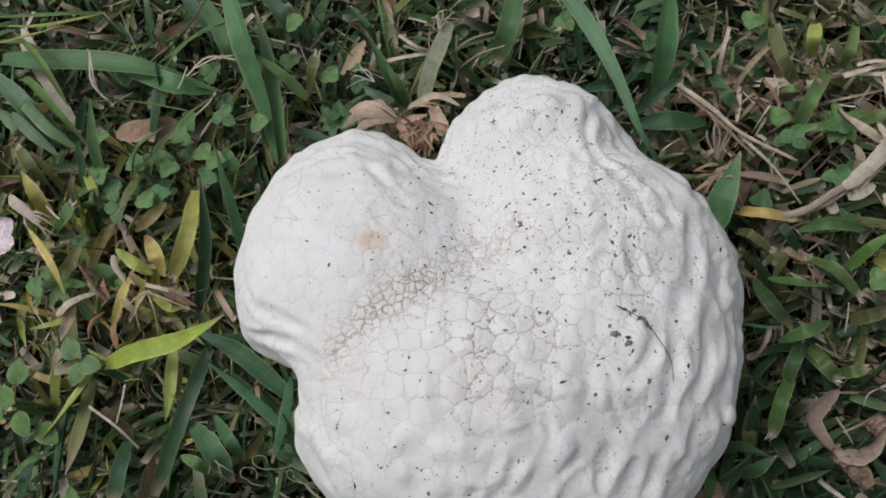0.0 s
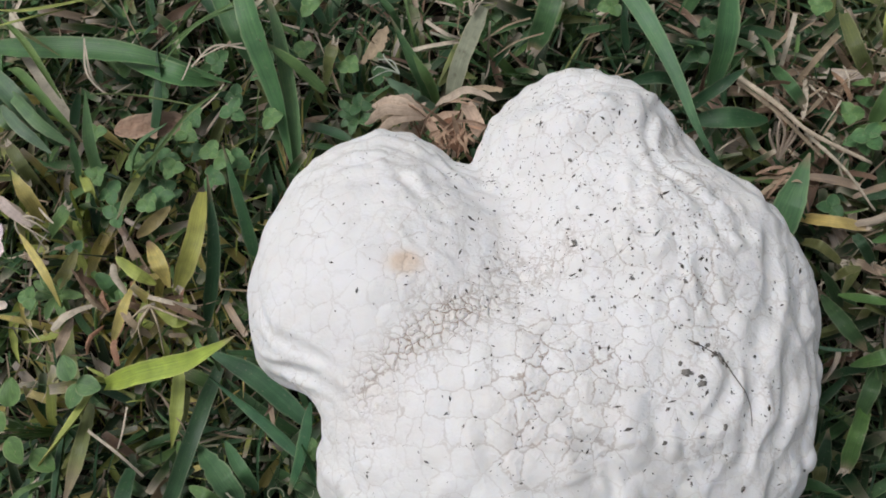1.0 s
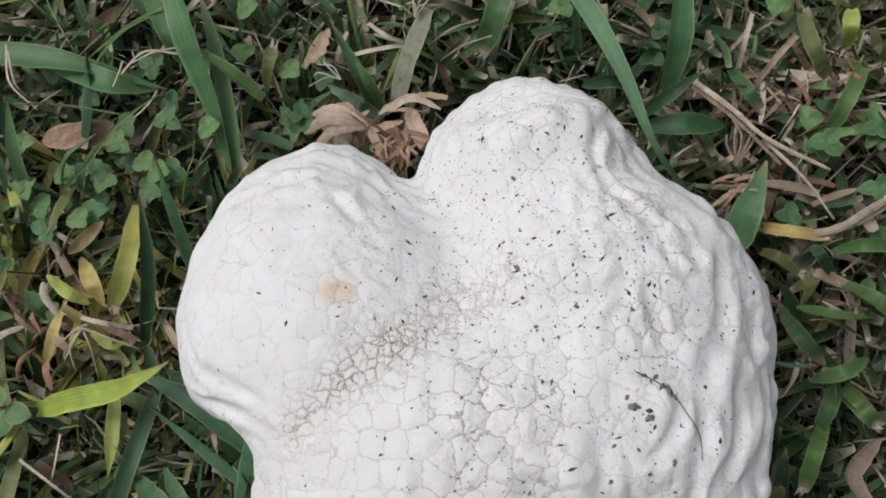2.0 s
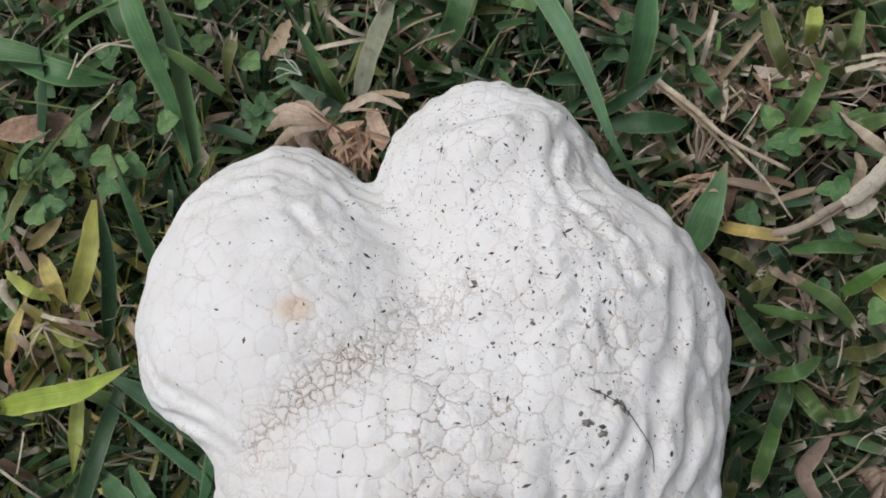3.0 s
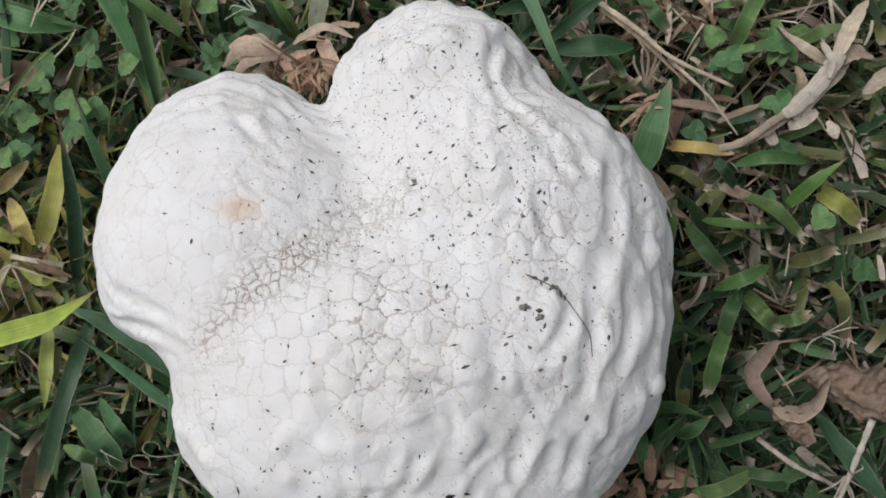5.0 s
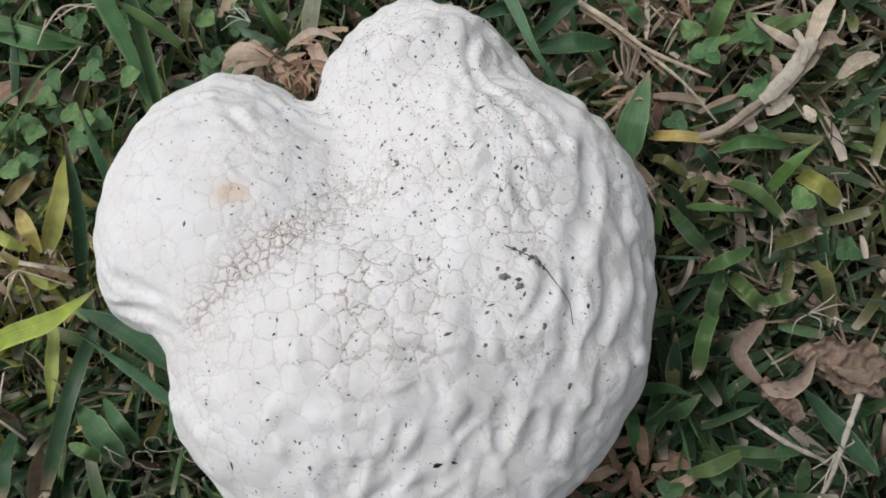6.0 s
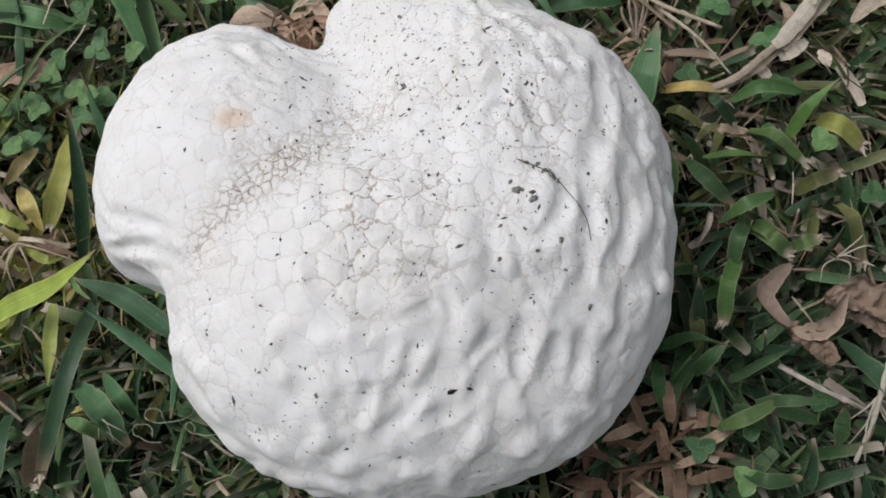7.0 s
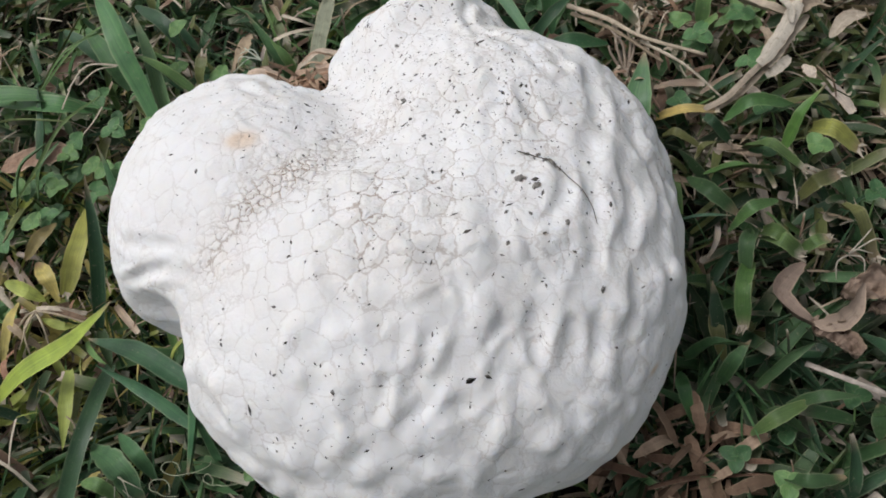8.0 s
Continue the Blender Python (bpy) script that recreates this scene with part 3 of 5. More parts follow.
def grass_blade(points, width, colour, label, **more):
    width *= 0.78 if width > 0.006 else 0.92
    rng = rng_of(STRIP_SEED[0] * 7 + 3)
    if points[0][0] > 0.085 and points[0][1] < 0.10:   # duller, darker tint on that side
        colour = tuple(c * k for c, k in zip(colour, (0.88, 0.80, 0.82)))
    more.setdefault("roll", rng.normal(0, 0.32))
    more.setdefault("twist", rng.normal(0, 0.6))
    if "tip" not in more and rng.random() < 0.5:
        more["tip"], more["tip_part"] = (0.26, 0.20, 0.12), rng.uniform(0.08, 0.22)
    blade = tagged(part("grass_blade", strip_mesh(points, width, colour, **more)), label, "grass blade", "single blades in the lawn")
    if more.get("shape") == "cut":
        torn_end(points, width, blade)
    return blade


def torn_end(points, width, blade):
    """Bleached fibres that stick out where the mower tore the blade."""
    STRIP_SEED[0] += 1
    rng = rng_of(STRIP_SEED[0])
    count = 6
    tip, before = np.array(points[-1]), np.array(points[-2])
    ahead = (tip - before) / np.linalg.norm(tip - before)
    side = np.cross(ahead, (0, 0, 1.0))
    side /= np.linalg.norm(side) + 1e-9
    start = tip - ahead * 0.0015 + side * (np.linspace(-0.24, 0.24, count)[:, None] * width)
    spread = side * rng.normal(0, 0.35, (count, 1)) + np.array([0, 0, 1.0]) * rng.normal(0.1, 0.3, (count, 1)) + ahead
    far = spread * rng.uniform(0.0012, 0.0040, (count, 1))
    s = np.linspace(0, 1, 5)
    spine = start[:, None] + far[:, None] * s[None, :, None]
    w = rng.uniform(0.12, 0.26, (count, 1)) * width * np.linspace(1, 0.25, 5)[None]
    tint = np.array(PALE)[None, None] * rng.uniform(0.55, 1.1, (count, 1, 1)) * np.ones((1, 5, 1))
    co, quads, tints, run = strips(spine, w, tint, None, 0.2)
    part("torn_end", mesh_of("torn_end", kept_clear(co, 0.0015), quads, STRAW, tints, run), blade, "bleached torn blade end")


def tube_mesh(points, radius, colour, mat, sides=6, m=16, squash=1.0, knots=0.0, end=0.6):
    STRIP_SEED[0] += 1
    rng = rng_of(STRIP_SEED[0])
    spine = curve_through(points, m)
    ahead = np.gradient(spine, axis=0)
    ahead /= np.linalg.norm(ahead, axis=1, keepdims=True)
    side = np.cross(ahead, (0.13, 0.07, 1.0))
    side /= np.linalg.norm(side, axis=1, keepdims=True)
    above = np.cross(side, ahead)
    s = np.linspace(0, 1, m)
    r = radius * lerp(1.0, end, s) * (1 + knots * rng.normal(size=m))
    a = np.linspace(0, 2 * np.pi, sides, endpoint=False)
    co = spine[:, None] + r[:, None, None] * (np.cos(a)[None, :, None] * side[:, None] + squash * np.sin(a)[None, :, None] * above[:, None])
    index = np.arange(m * sides).reshape(m, sides)
    after = np.roll(index, -1, 1)
    quads = np.stack([index[:-1], after[:-1], after[1:], index[1:]], -1).reshape(-1, 4)
    if sides % 2 == 0:
        caps = [[index[e, 0], index[e, k], index[e, k + 1], index[e, k + 2]] for e in (0, -1) for k in range(1, sides - 2, 2)]
        quads = np.vstack([quads, caps])
    tint = np.array(colour)[None, None] * (1 + 0.12 * rng.normal(size=(m, 1, 1))) * np.ones((m, sides, 1))
    run = np.zeros((m, sides, 3))
    run[..., 0], run[..., 1] = np.cos(a)[None], s[:, None]
    return mesh_of("stalk", co, quads, mat, tint, run)


def sheet_mesh(place, heading, length, width, colour, edge, curl, bow, seed, mat, lift=0.0, tilt=0.0, rough=0.1, thick=0.0004):
    """A dry, buckled leaf: a lens-shaped sheet that rolls in at its sides and bows along its length."""
    rng = rng_of(seed)
    m, k = 33, 13
    s, u = np.linspace(0, 1, m)[:, None], np.linspace(-1, 1, k)[None]
    half = 0.5 * width * np.clip(4 * s * (1 - s), 0.04, 1) ** 0.55
    half = half * (1 + (0.14 * np.sin(7 * s + seed) + 0.06 * np.sin(23 * s + 2 * seed + 3 * np.sign(u))) * np.abs(u))
    wave = np.array([[noise.noise(Vector((a * 4 + seed, b * 2, seed * 0.7))) + 0.7 * noise.noise(Vector((a * 10, b * 3.5 + seed, seed))) + 0.35 * noise.noise(Vector((a * 21, b * 7 + seed, seed))) for b in u[0]] for a in s[:, 0]])
    angle = curl * u
    across = half * np.where(abs(curl) > 0.05, np.sin(angle) / (curl if abs(curl) > 0.05 else 1), u)
    up = half * (1 - np.cos(angle)) / (abs(curl) + 0.3) + width * rough * wave + lift
    arc = bow * (s - 0.5)
    along = length * (np.sin(arc) / bow if abs(bow) > 0.05 else (s - 0.5)) + 0 * u
    up = up - length * (1 - np.cos(arc)) / (bow if abs(bow) > 0.05 else 1) + 0 * u
    up = up + along * math.tan(tilt)
    across = across + width * rough * 0.5 * np.roll(wave, 3, 0)
    ch, sh = math.cos(heading), math.sin(heading)
    top = np.stack([place[0] + along * ch - across * sh, place[1] + along * sh + across * ch, place[2] + up], -1)
    swell = (1 - u ** 4) * (1 - (2 * s - 1) ** 6)
    co = np.stack([top, top - np.stack([0 * swell, 0 * swell, thick * swell], -1)])
    index = np.arange(2 * m * k).reshape(2, m, k)
    face = lambda g: np.stack([g[:-1, :-1], g[1:, :-1], g[1:, 1:], g[:-1, 1:]], -1).reshape(-1, 4)
    quads = [face(index[0]), face(index[1])[:, ::-1]]
    f = np.clip(np.abs(u) ** 2 + 0.5 * wave, 0, 1)[..., None] + 0 * s[..., None]
    tint = lerp(np.array(colour), np.array(edge), f) * (1 + 0.10 * rng.normal(size=(m, k, 1)))
    run = np.zeros((m, k, 3))
    run[..., 0], run[..., 1] = u + 0 * s, s + 0 * u
    return mesh_of("sheet", kept_clear(co, 0.001), np.concatenate(quads), mat, np.stack([tint, tint]), np.stack([run, run]))


# ======== ground ========
def ground():
    bm = bmesh.new()
    bmesh.ops.create_grid(bm, x_segments=2, y_segments=2, size=60.0)
    me = bpy.data.meshes.new("ground")
    bm.to_mesh(me)
    bm.free()
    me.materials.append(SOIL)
    ob = new("ground", me)
    ob.location.z = SOIL_LEVEL
    return tagged(ob, "dark crumbly lawn soil, tinted darker for shade under grass", "ground", kind="structure")


ground()
puffball()

# ======== the lawn ========
NEAR = (-0.36, 0.30, -0.24, 0.36)
# the low tone puts the shade between the blades into the thatch's colour
lawn("thatch", 1, 7500, NEAR, (0.010, 0.040), (0.0006, 0.0022), (0.02, 0.45), (0.0, 0.6), 0.62, "matted tan and brown dead thatch, darkened for shade in the gaps", STRAW, 0.8, -0.014, None, 1, 0.14)
lawn("short_grass", 2, 10500, NEAR, (0.022, 0.046), (0.0020, 0.0048), (0.45, 1.20), (0.3, 1.6), 0.09, "short mown green lawn grass with tan cut tips", LEAF, 0.65, -0.006, None, 3)
lawn("broad_grass", 3, 700, NEAR, (0.038, 0.064), (0.0038, 0.0062), (0.55, 1.05), (0.8, 1.8), 0.04, "broad green lawn grass blades lying over", LEAF, 0.35, -0.002, None, 2)
lawn("fine_grass", 7, 3200, NEAR, (0.022, 0.055), (0.0005, 0.0014), (0.5, 1.2), (0.3, 1.6), 0.25, "fine thin green grass blades in the lawn", LEAF, 0.2, -0.002, None, 2, 1.3)
lawn("dry_stems", 4, 3600, NEAR, (0.016, 0.048), (0.0003, 0.0010), (0.4, 1.1), (0.2, 1.3), 0.95, "thin dry straw stems among green grass", STRAW, 0.5, -0.002)
lawn("clippings", 6, 8000, NEAR, (0.003, 0.014), (0.0003, 0.0010), (-0.3, 0.5), (-0.4, 0.6), 0.70, "short pale and green grass clippings on lawn", STRAW, 0.9, 0.002, None, 1, 1.0, 0.026)
lawn("mown_tips", 8, 3000, NEAR, (0.009, 0.022), (0.0018, 0.0044), (0.15, 0.95), (0.0, 0.9), 0.16, "short mown grass tips with pale frayed ends", LEAF, 0.9, 0.001, None, 2, 1.15, 0.022)
lawn("outer_grass", 5, 36000, (-1.25, 1.25, -1.25, 1.25), (0.028, 0.062), (0.004, 0.010), (0.35, 1.1), (0.3, 1.5), 0.12, "green lawn grass spreading round the mushroom", LEAF, 0.6, -0.01, NEAR, 3)

# ======== single blades and straws ========


def straw(points, width, colour, label, **more):
    if width < 0.0045:
        width, more["shape"] = width * 0.6, "even"
    return tagged(part("straw", strip_mesh(points, width, colour, mat=STRAW, **more)), label, "straw", "single straws on the lawn")


grass_blade([(-0.245, 0.138, 0.030), (-0.216, 0.134, 0.034), (-0.189, 0.131, 0.034), (-0.166, 0.127, 0.030), (-0.137, 0.120, 0.016)], 0.0135, (0.058, 0.139, 0.047), "broad soft green grass blade with a pointed tip", shape="blade")
grass_blade([(-0.129, 0.162, 0.045), (-0.120, 0.140, 0.048), (-0.116, 0.125, 0.044), (-0.112, 0.105, 0.028), (-0.111, 0.084, 0.008)], 0.0146, (0.070, 0.165, 0.062), "broad soft green grass blade lying over the lawn", shape="both")
grass_blade([(-0.109, 0.083, 0.008), (-0.106, 0.103, 0.026), (-0.109, 0.129, 0.036), (-0.114, 0.149, 0.040)], 0.0084, (0.100, 0.185, 0.077), "mid-sized soft green grass blade with a pointed tip", shape="blade")
grass_blade([(-0.092, 0.109, 0.026), (-0.102, 0.117, 0.038), (-0.115, 0.126, 0.042)], 0.0071, FRESH, "mid-sized fresh green grass blade with a pointed tip", shape="blade")
grass_blade([(-0.162, 0.173, 0.018), (-0.139, 0.148, 0.018), (-0.131, 0.138, 0.010)], 0.0111, DEEP, "broad dark green grass blade lying over the lawn", shape="both")
grass_blade([(-0.114, 0.145, 0.046), (-0.140, 0.136, 0.042), (-0.169, 0.131, 0.024)], 0.0014, FRESH, "slender fresh green grass blade lying over the lawn", shape="both")
grass_blade([(-0.134, 0.152, 0.046), (-0.148, 0.138, 0.040), (-0.171, 0.133, 0.022)], 0.0018, OLIVE, "slender olive green grass blade lying over the lawn", shape="both")
grass_blade([(-0.238, 0.151, 0.046), (-0.210, 0.150, 0.046), (-0.189, 0.155, 0.036)], 0.0019, FRESH, "slender fresh green grass blade lying over the lawn", shape="both")
grass_blade([(-0.238, 0.138, 0.044), (-0.218, 0.142, 0.044), (-0.205, 0.150, 0.036)], 0.0016, LIME, "slender yellow-green grass blade lying over the lawn", shape="both")
grass_blade([(-0.256, 0.137, 0.024), (-0.233, 0.116, 0.026), (-0.225, 0.103, 0.012)], 0.0117, (0.086, 0.160, 0.081), "broad soft green grass blade lying over the lawn", shape="both")
grass_blade([(-0.249, 0.115, 0.024), (-0.236, 0.105, 0.024), (-0.234, 0.102, 0.012)], 0.0091, (0.100, 0.172, 0.073), "mid-sized soft green grass blade lying over the lawn", shape="both")
grass_blade([(-0.225, 0.113, 0.020), (-0.216, 0.099, 0.018), (-0.215, 0.099, 0.010)], 0.0082, MID, "mid-sized mid green grass blade lying over the lawn", shape="both")
straw([(-0.247, 0.163, 0.012), (-0.233, 0.138, 0.014), (-0.225, 0.119, 0.010)], 0.0047, PALE, "pale dry straw lying on the lawn grass", shape="both")
straw([(-0.240, 0.170, 0.018), (-0.244, 0.152, 0.018), (-0.238, 0.139, 0.012)], 0.0031, PALE, "pale dry straw lying on the lawn grass", shape="both")
grass_blade([(-0.214, 0.099, 0.008), (-0.205, 0.107, 0.022), (-0.197, 0.115, 0.032)], 0.0065, DEEP, "mid-sized dark green grass blade with a pointed tip", shape="blade")
straw([(-0.145, 0.126, 0.030), (-0.134, 0.128, 0.034), (-0.127, 0.131, 0.030)], 0.0012, PALE, "pale dry straw lying on the lawn grass", shape="both")
straw([(-0.150, 0.128, 0.028), (-0.153, 0.119, 0.028), (-0.162, 0.114, 0.020)], 0.0012, PALE, "pale dry straw lying on the lawn grass", shape="both")
straw([(-0.193, 0.131, 0.038), (-0.190, 0.118, 0.036), (-0.191, 0.116, 0.024)], 0.0015, PALE, "pale dry straw lying on the lawn grass", shape="both")
straw([(-0.137, 0.116, 0.024), (-0.143, 0.110, 0.022), (-0.163, 0.100, 0.014)], 0.0012, PALE, "pale dry straw lying on the lawn grass", shape="both")
grass_blade([(-0.223, 0.063, 0.008), (-0.224, 0.072, 0.022), (-0.231, 0.083, 0.024)], 0.0081, YELLOW, "mid-sized yellowed grass blade with a pointed tip", shape="blade", tip=LIME)
grass_blade([(-0.228, 0.080, 0.010), (-0.229, 0.086, 0.020), (-0.236, 0.096, 0.022)], 0.006, OLIVE, "narrow olive green grass blade with a mown end", shape="cut")
grass_blade([(-0.208, 0.078, 0.008), (-0.201, 0.085, 0.024), (-0.199, 0.094, 0.032)], 0.0067, MID, "mid-sized mid green grass blade with a pointed tip", shape="blade")
grass_blade([(-0.207, 0.086, 0.012), (-0.194, 0.073, 0.024), (-0.196, 0.068, 0.012)], 0.0064, LIME, "narrow yellow-green grass blade lying over the lawn", shape="both", tip=TAN)
grass_blade([(-0.220, 0.057, 0.010), (-0.211, 0.061, 0.018), (-0.205, 0.067, 0.020)], 0.0104, FRESH, "broad fresh green grass blade with a mown end", shape="cut")
grass_blade([(-0.176, 0.088, 0.010), (-0.176, 0.072, 0.022), (-0.180, 0.059, 0.024)], 0.0079, OLIVE, "mid-sized olive green grass blade with a pointed tip", shape="blade")
grass_blade([(-0.159, 0.065, 0.020), (-0.164, 0.057, 0.024), (-0.175, 0.053, 0.016)], 0.0057, (0.240, 0.200, 0.080), "narrow yellowing olive grass blade lying over the lawn", shape="both")
grass_blade([(-0.148, 0.073, 0.014), (-0.145, 0.047, 0.026), (-0.153, 0.030, 0.020)], 0.0095, (0.270, 0.280, 0.068), "broad yellowing olive grass blade with a mown end", shape="cut")
grass_blade([(-0.145, 0.018, 0.008), (-0.134, 0.043, 0.030), (-0.135, 0.072, 0.038)], 0.0071, DEEP, "mid-sized dark green grass blade with a pointed tip", shape="blade")
grass_blade([(-0.125, 0.043, 0.008), (-0.125, 0.064, 0.030), (-0.129, 0.084, 0.040)], 0.0084, (0.040, 0.103, 0.041), "broad bluish dark green grass blade with a pointed tip", shape="blade")
grass_blade([(-0.161, 0.032, 0.012), (-0.161, 0.040, 0.022), (-0.171, 0.052, 0.014)], 0.0086, YELLOW, "mid-sized yellowed grass blade lying over the lawn", shape="both", tip=BROWN)
grass_blade([(-0.184, 0.045, 0.016), (-0.172, 0.037, 0.020), (-0.166, 0.033, 0.014)], 0.0081, LIME, "mid-sized yellow-green grass blade lying over the lawn", shape="both")
grass_blade([(-0.193, 0.039, 0.014), (-0.183, 0.032, 0.020), (-0.180, 0.027, 0.012)], 0.0093, MID, "mid-sized mid green grass blade lying over the lawn", shape="both")
grass_blade([(-0.225, 0.055, 0.022), (-0.207, 0.036, 0.028), (-0.206, 0.021, 0.014)], 0.0045, YELLOW, "narrow yellowed grass blade lying over the lawn", shape="both", tip=LIME)
straw([(-0.226, 0.061, 0.012), (-0.231, 0.066, 0.018), (-0.243, 0.075, 0.014)], 0.0047, PALE, "pale dry straw lying on the lawn grass", shape="blade")
straw([(-0.176, 0.030, 0.016), (-0.158, 0.025, 0.022), (-0.147, 0.023, 0.014)], 0.0031, PALE, "pale dry straw lying on the lawn grass", shape="both")
grass_blade([(-0.202, 0.049, 0.016), (-0.204, 0.037, 0.020), (-0.216, 0.031, 0.012)], 0.006, (0.150, 0.150, 0.050), "narrow yellowing olive grass blade lying over the lawn", shape="both")
grass_blade([(-0.172, 0.034, 0.020), (-0.173, 0.021, 0.026), (-0.183, 0.009, 0.014)], 0.0051, YELLOW, "narrow yellowed grass blade lying over the lawn", shape="both")
grass_blade([(-0.167, 0.030, 0.018), (-0.167, 0.015, 0.024), (-0.178, 0.007, 0.012)], 0.0051, LIME, "narrow yellow-green grass blade lying over the lawn", shape="both")
grass_blade([(-0.202, 0.020, 0.014), (-0.202, 0.010, 0.020), (-0.211, 0.002, 0.012)], 0.0047, TAN, "narrow tan dry grass blade lying over the lawn", shape="both")
grass_blade([(-0.164, 0.023, 0.018), (-0.152, 0.016, 0.022), (-0.148, 0.019, 0.014)], 0.0042, LIME, "narrow yellow-green grass blade lying over the lawn", shape="both")
grass_blade([(-0.183, -0.008, 0.018), (-0.160, -0.005, 0.034), (-0.136, -0.001, 0.042), (-0.115, 0.007, 0.050)], 0.0105, (0.250, 0.330, 0.055), "broad bright yellow-green grass blade with a pointed tip", shape="blade")
grass_blade([(-0.095, -0.023, 0.024), (-0.115, -0.006, 0.030), (-0.137, 0.005, 0.028)], 0.0099, (0.039, 0.100, 0.045), "broad bluish dark green grass blade with a pointed tip", shape="blade")
grass_blade([(-0.099, -0.035, 0.022), (-0.114, -0.021, 0.028), (-0.134, -0.006, 0.028)], 0.0075, (0.051, 0.125, 0.058), "mid-sized soft green grass blade with a pointed tip", shape="blade")
grass_blade([(-0.091, -0.016, 0.034), (-0.095, -0.032, 0.030), (-0.105, -0.050, 0.014)], 0.0100, (0.040, 0.106, 0.046), "broad bluish dark green grass blade lying over the lawn", shape="both")
grass_blade([(-0.094, -0.047, 0.012), (-0.093, -0.039, 0.026), (-0.094, -0.031, 0.034)], 0.0061, (0.058, 0.139, 0.057), "mid-sized soft green grass blade with a pointed tip", shape="blade")
grass_blade([(-0.188, -0.008, 0.016), (-0.192, -0.022, 0.024), (-0.206, -0.040, 0.022)], 0.0077, LIME, "mid-sized yellow-green grass blade with a pointed tip", shape="blade", tip=YELLOW)
grass_blade([(-0.190, -0.015, 0.014), (-0.189, -0.036, 0.022), (-0.197, -0.055, 0.016)], 0.008, OLIVE, "mid-sized olive green grass blade with a pointed tip", shape="blade", tip=TAN, tip_part=0.5)
grass_blade([(-0.151, -0.001, 0.018), (-0.148, -0.017, 0.024), (-0.151, -0.033, 0.020)], 0.0057, LIME, "narrow yellow-green grass blade with a pointed tip", shape="blade")
grass_blade([(-0.149, -0.009, 0.014), (-0.147, -0.019, 0.020), (-0.151, -0.028, 0.016)], 0.0041, OLIVE, "narrow olive green grass blade with a pointed tip", shape="blade")
grass_blade([(-0.136, -0.001, 0.014), (-0.143, -0.032, 0.022), (-0.158, -0.066, 0.012)], 0.0080, (0.035, 0.082, 0.035), "broad bluish dark green grass blade with a mown end", shape="cut")
grass_blade([(-0.142, -0.032, 0.016), (-0.125, -0.045, 0.028), (-0.121, -0.058, 0.014)], 0.0117, (0.065, 0.139, 0.060), "broad soft green grass blade lying over the lawn", shape="both", ragged=0.05)
grass_blade([(-0.131, -0.030, 0.016), (-0.120, -0.041, 0.024), (-0.118, -0.049, 0.012)], 0.0068, (0.053, 0.125, 0.051), "mid-sized bluish dark green grass blade lying over the lawn", shape="both")
grass_blade([(-0.152, -0.045, 0.012), (-0.156, -0.055, 0.016), (-0.162, -0.069, 0.010)], 0.0122, (0.180, 0.140, 0.080), "broad yellowing olive grass blade with a mown end", shape="cut")
grass_blade([(-0.173, -0.040, 0.010), (-0.170, -0.052, 0.020), (-0.173, -0.067, 0.018)], 0.0092, DEEP, "broad dark green grass blade with a mown end", shape="cut")
grass_blade([(-0.142, -0.047, 0.022), (-0.133, -0.050, 0.026), (-0.129, -0.055, 0.016)], 0.0053, FRESH, "narrow fresh green grass blade lying over the lawn", shape="both")
grass_blade([(-0.202, -0.021, 0.012), (-0.199, -0.041, 0.020), (-0.203, -0.062, 0.014)], 0.0085, DEEP, "broad dark green grass blade lying over the lawn", shape="both")
grass_blade([(-0.216, -0.045, 0.012), (-0.215, -0.057, 0.018), (-0.221, -0.068, 0.012)], 0.0077, DEEP, "mid-sized dark green grass blade lying over the lawn", shape="both")
straw([(-0.187, -0.026, 0.020), (-0.172, -0.035, 0.022), (-0.166, -0.044, 0.012)], 0.002, PALE, "pale dry straw lying on the lawn grass", shape="both")
straw([(-0.171, -0.017, 0.020), (-0.171, -0.027, 0.022), (-0.177, -0.034, 0.014)], 0.0014, PALE, "pale dry straw lying on the lawn grass", shape="both")
grass_blade([(-0.225, -0.062, 0.018), (-0.211, -0.050, 0.024), (-0.203, -0.045, 0.016)], 0.0026, FRESH, "slender fresh green grass blade lying over the lawn", shape="both")
straw([(-0.042, 0.108, 0.016), (-0.035, 0.122, 0.026), (-0.026, 0.137, 0.034)], 0.0072, (0.235, 0.250, 0.180), "yellowing olive straw lying on the lawn grass", shape="cut", fold=0.05)
grass_blade([(-0.048, 0.102, 0.014), (-0.056, 0.105, 0.026), (-0.067, 0.112, 0.030)], 0.0075, (0.140, 0.230, 0.135), "mid-sized soft green grass blade with a pointed tip", shape="blade", ragged=0.08)
grass_blade([(-0.048, 0.104, 0.012), (-0.053, 0.114, 0.030), (-0.063, 0.134, 0.038)], 0.0076, MID, "mid-sized mid green grass blade with a pointed tip", shape="blade")
grass_blade([(-0.047, 0.104, 0.012), (-0.049, 0.110, 0.030), (-0.054, 0.118, 0.036)], 0.0046, FRESH, "narrow fresh green grass blade with a pointed tip", shape="blade")
straw([(-0.059, 0.123, 0.028), (-0.047, 0.124, 0.030), (-0.037, 0.127, 0.026)], 0.003, PALE, "pale dry straw lying on the lawn grass", shape="both")
straw([(-0.050, 0.135, 0.030), (-0.042, 0.128, 0.032), (-0.036, 0.129, 0.024)], 0.0027, PALE, "pale dry straw lying on the lawn grass", shape="both")
straw([(-0.041, 0.104, 0.024), (-0.030, 0.103, 0.034), (-0.019, 0.099, 0.040)], 0.0036, TAN, "tan dry straw lying on the lawn grass", shape="both", ragged=0.1)
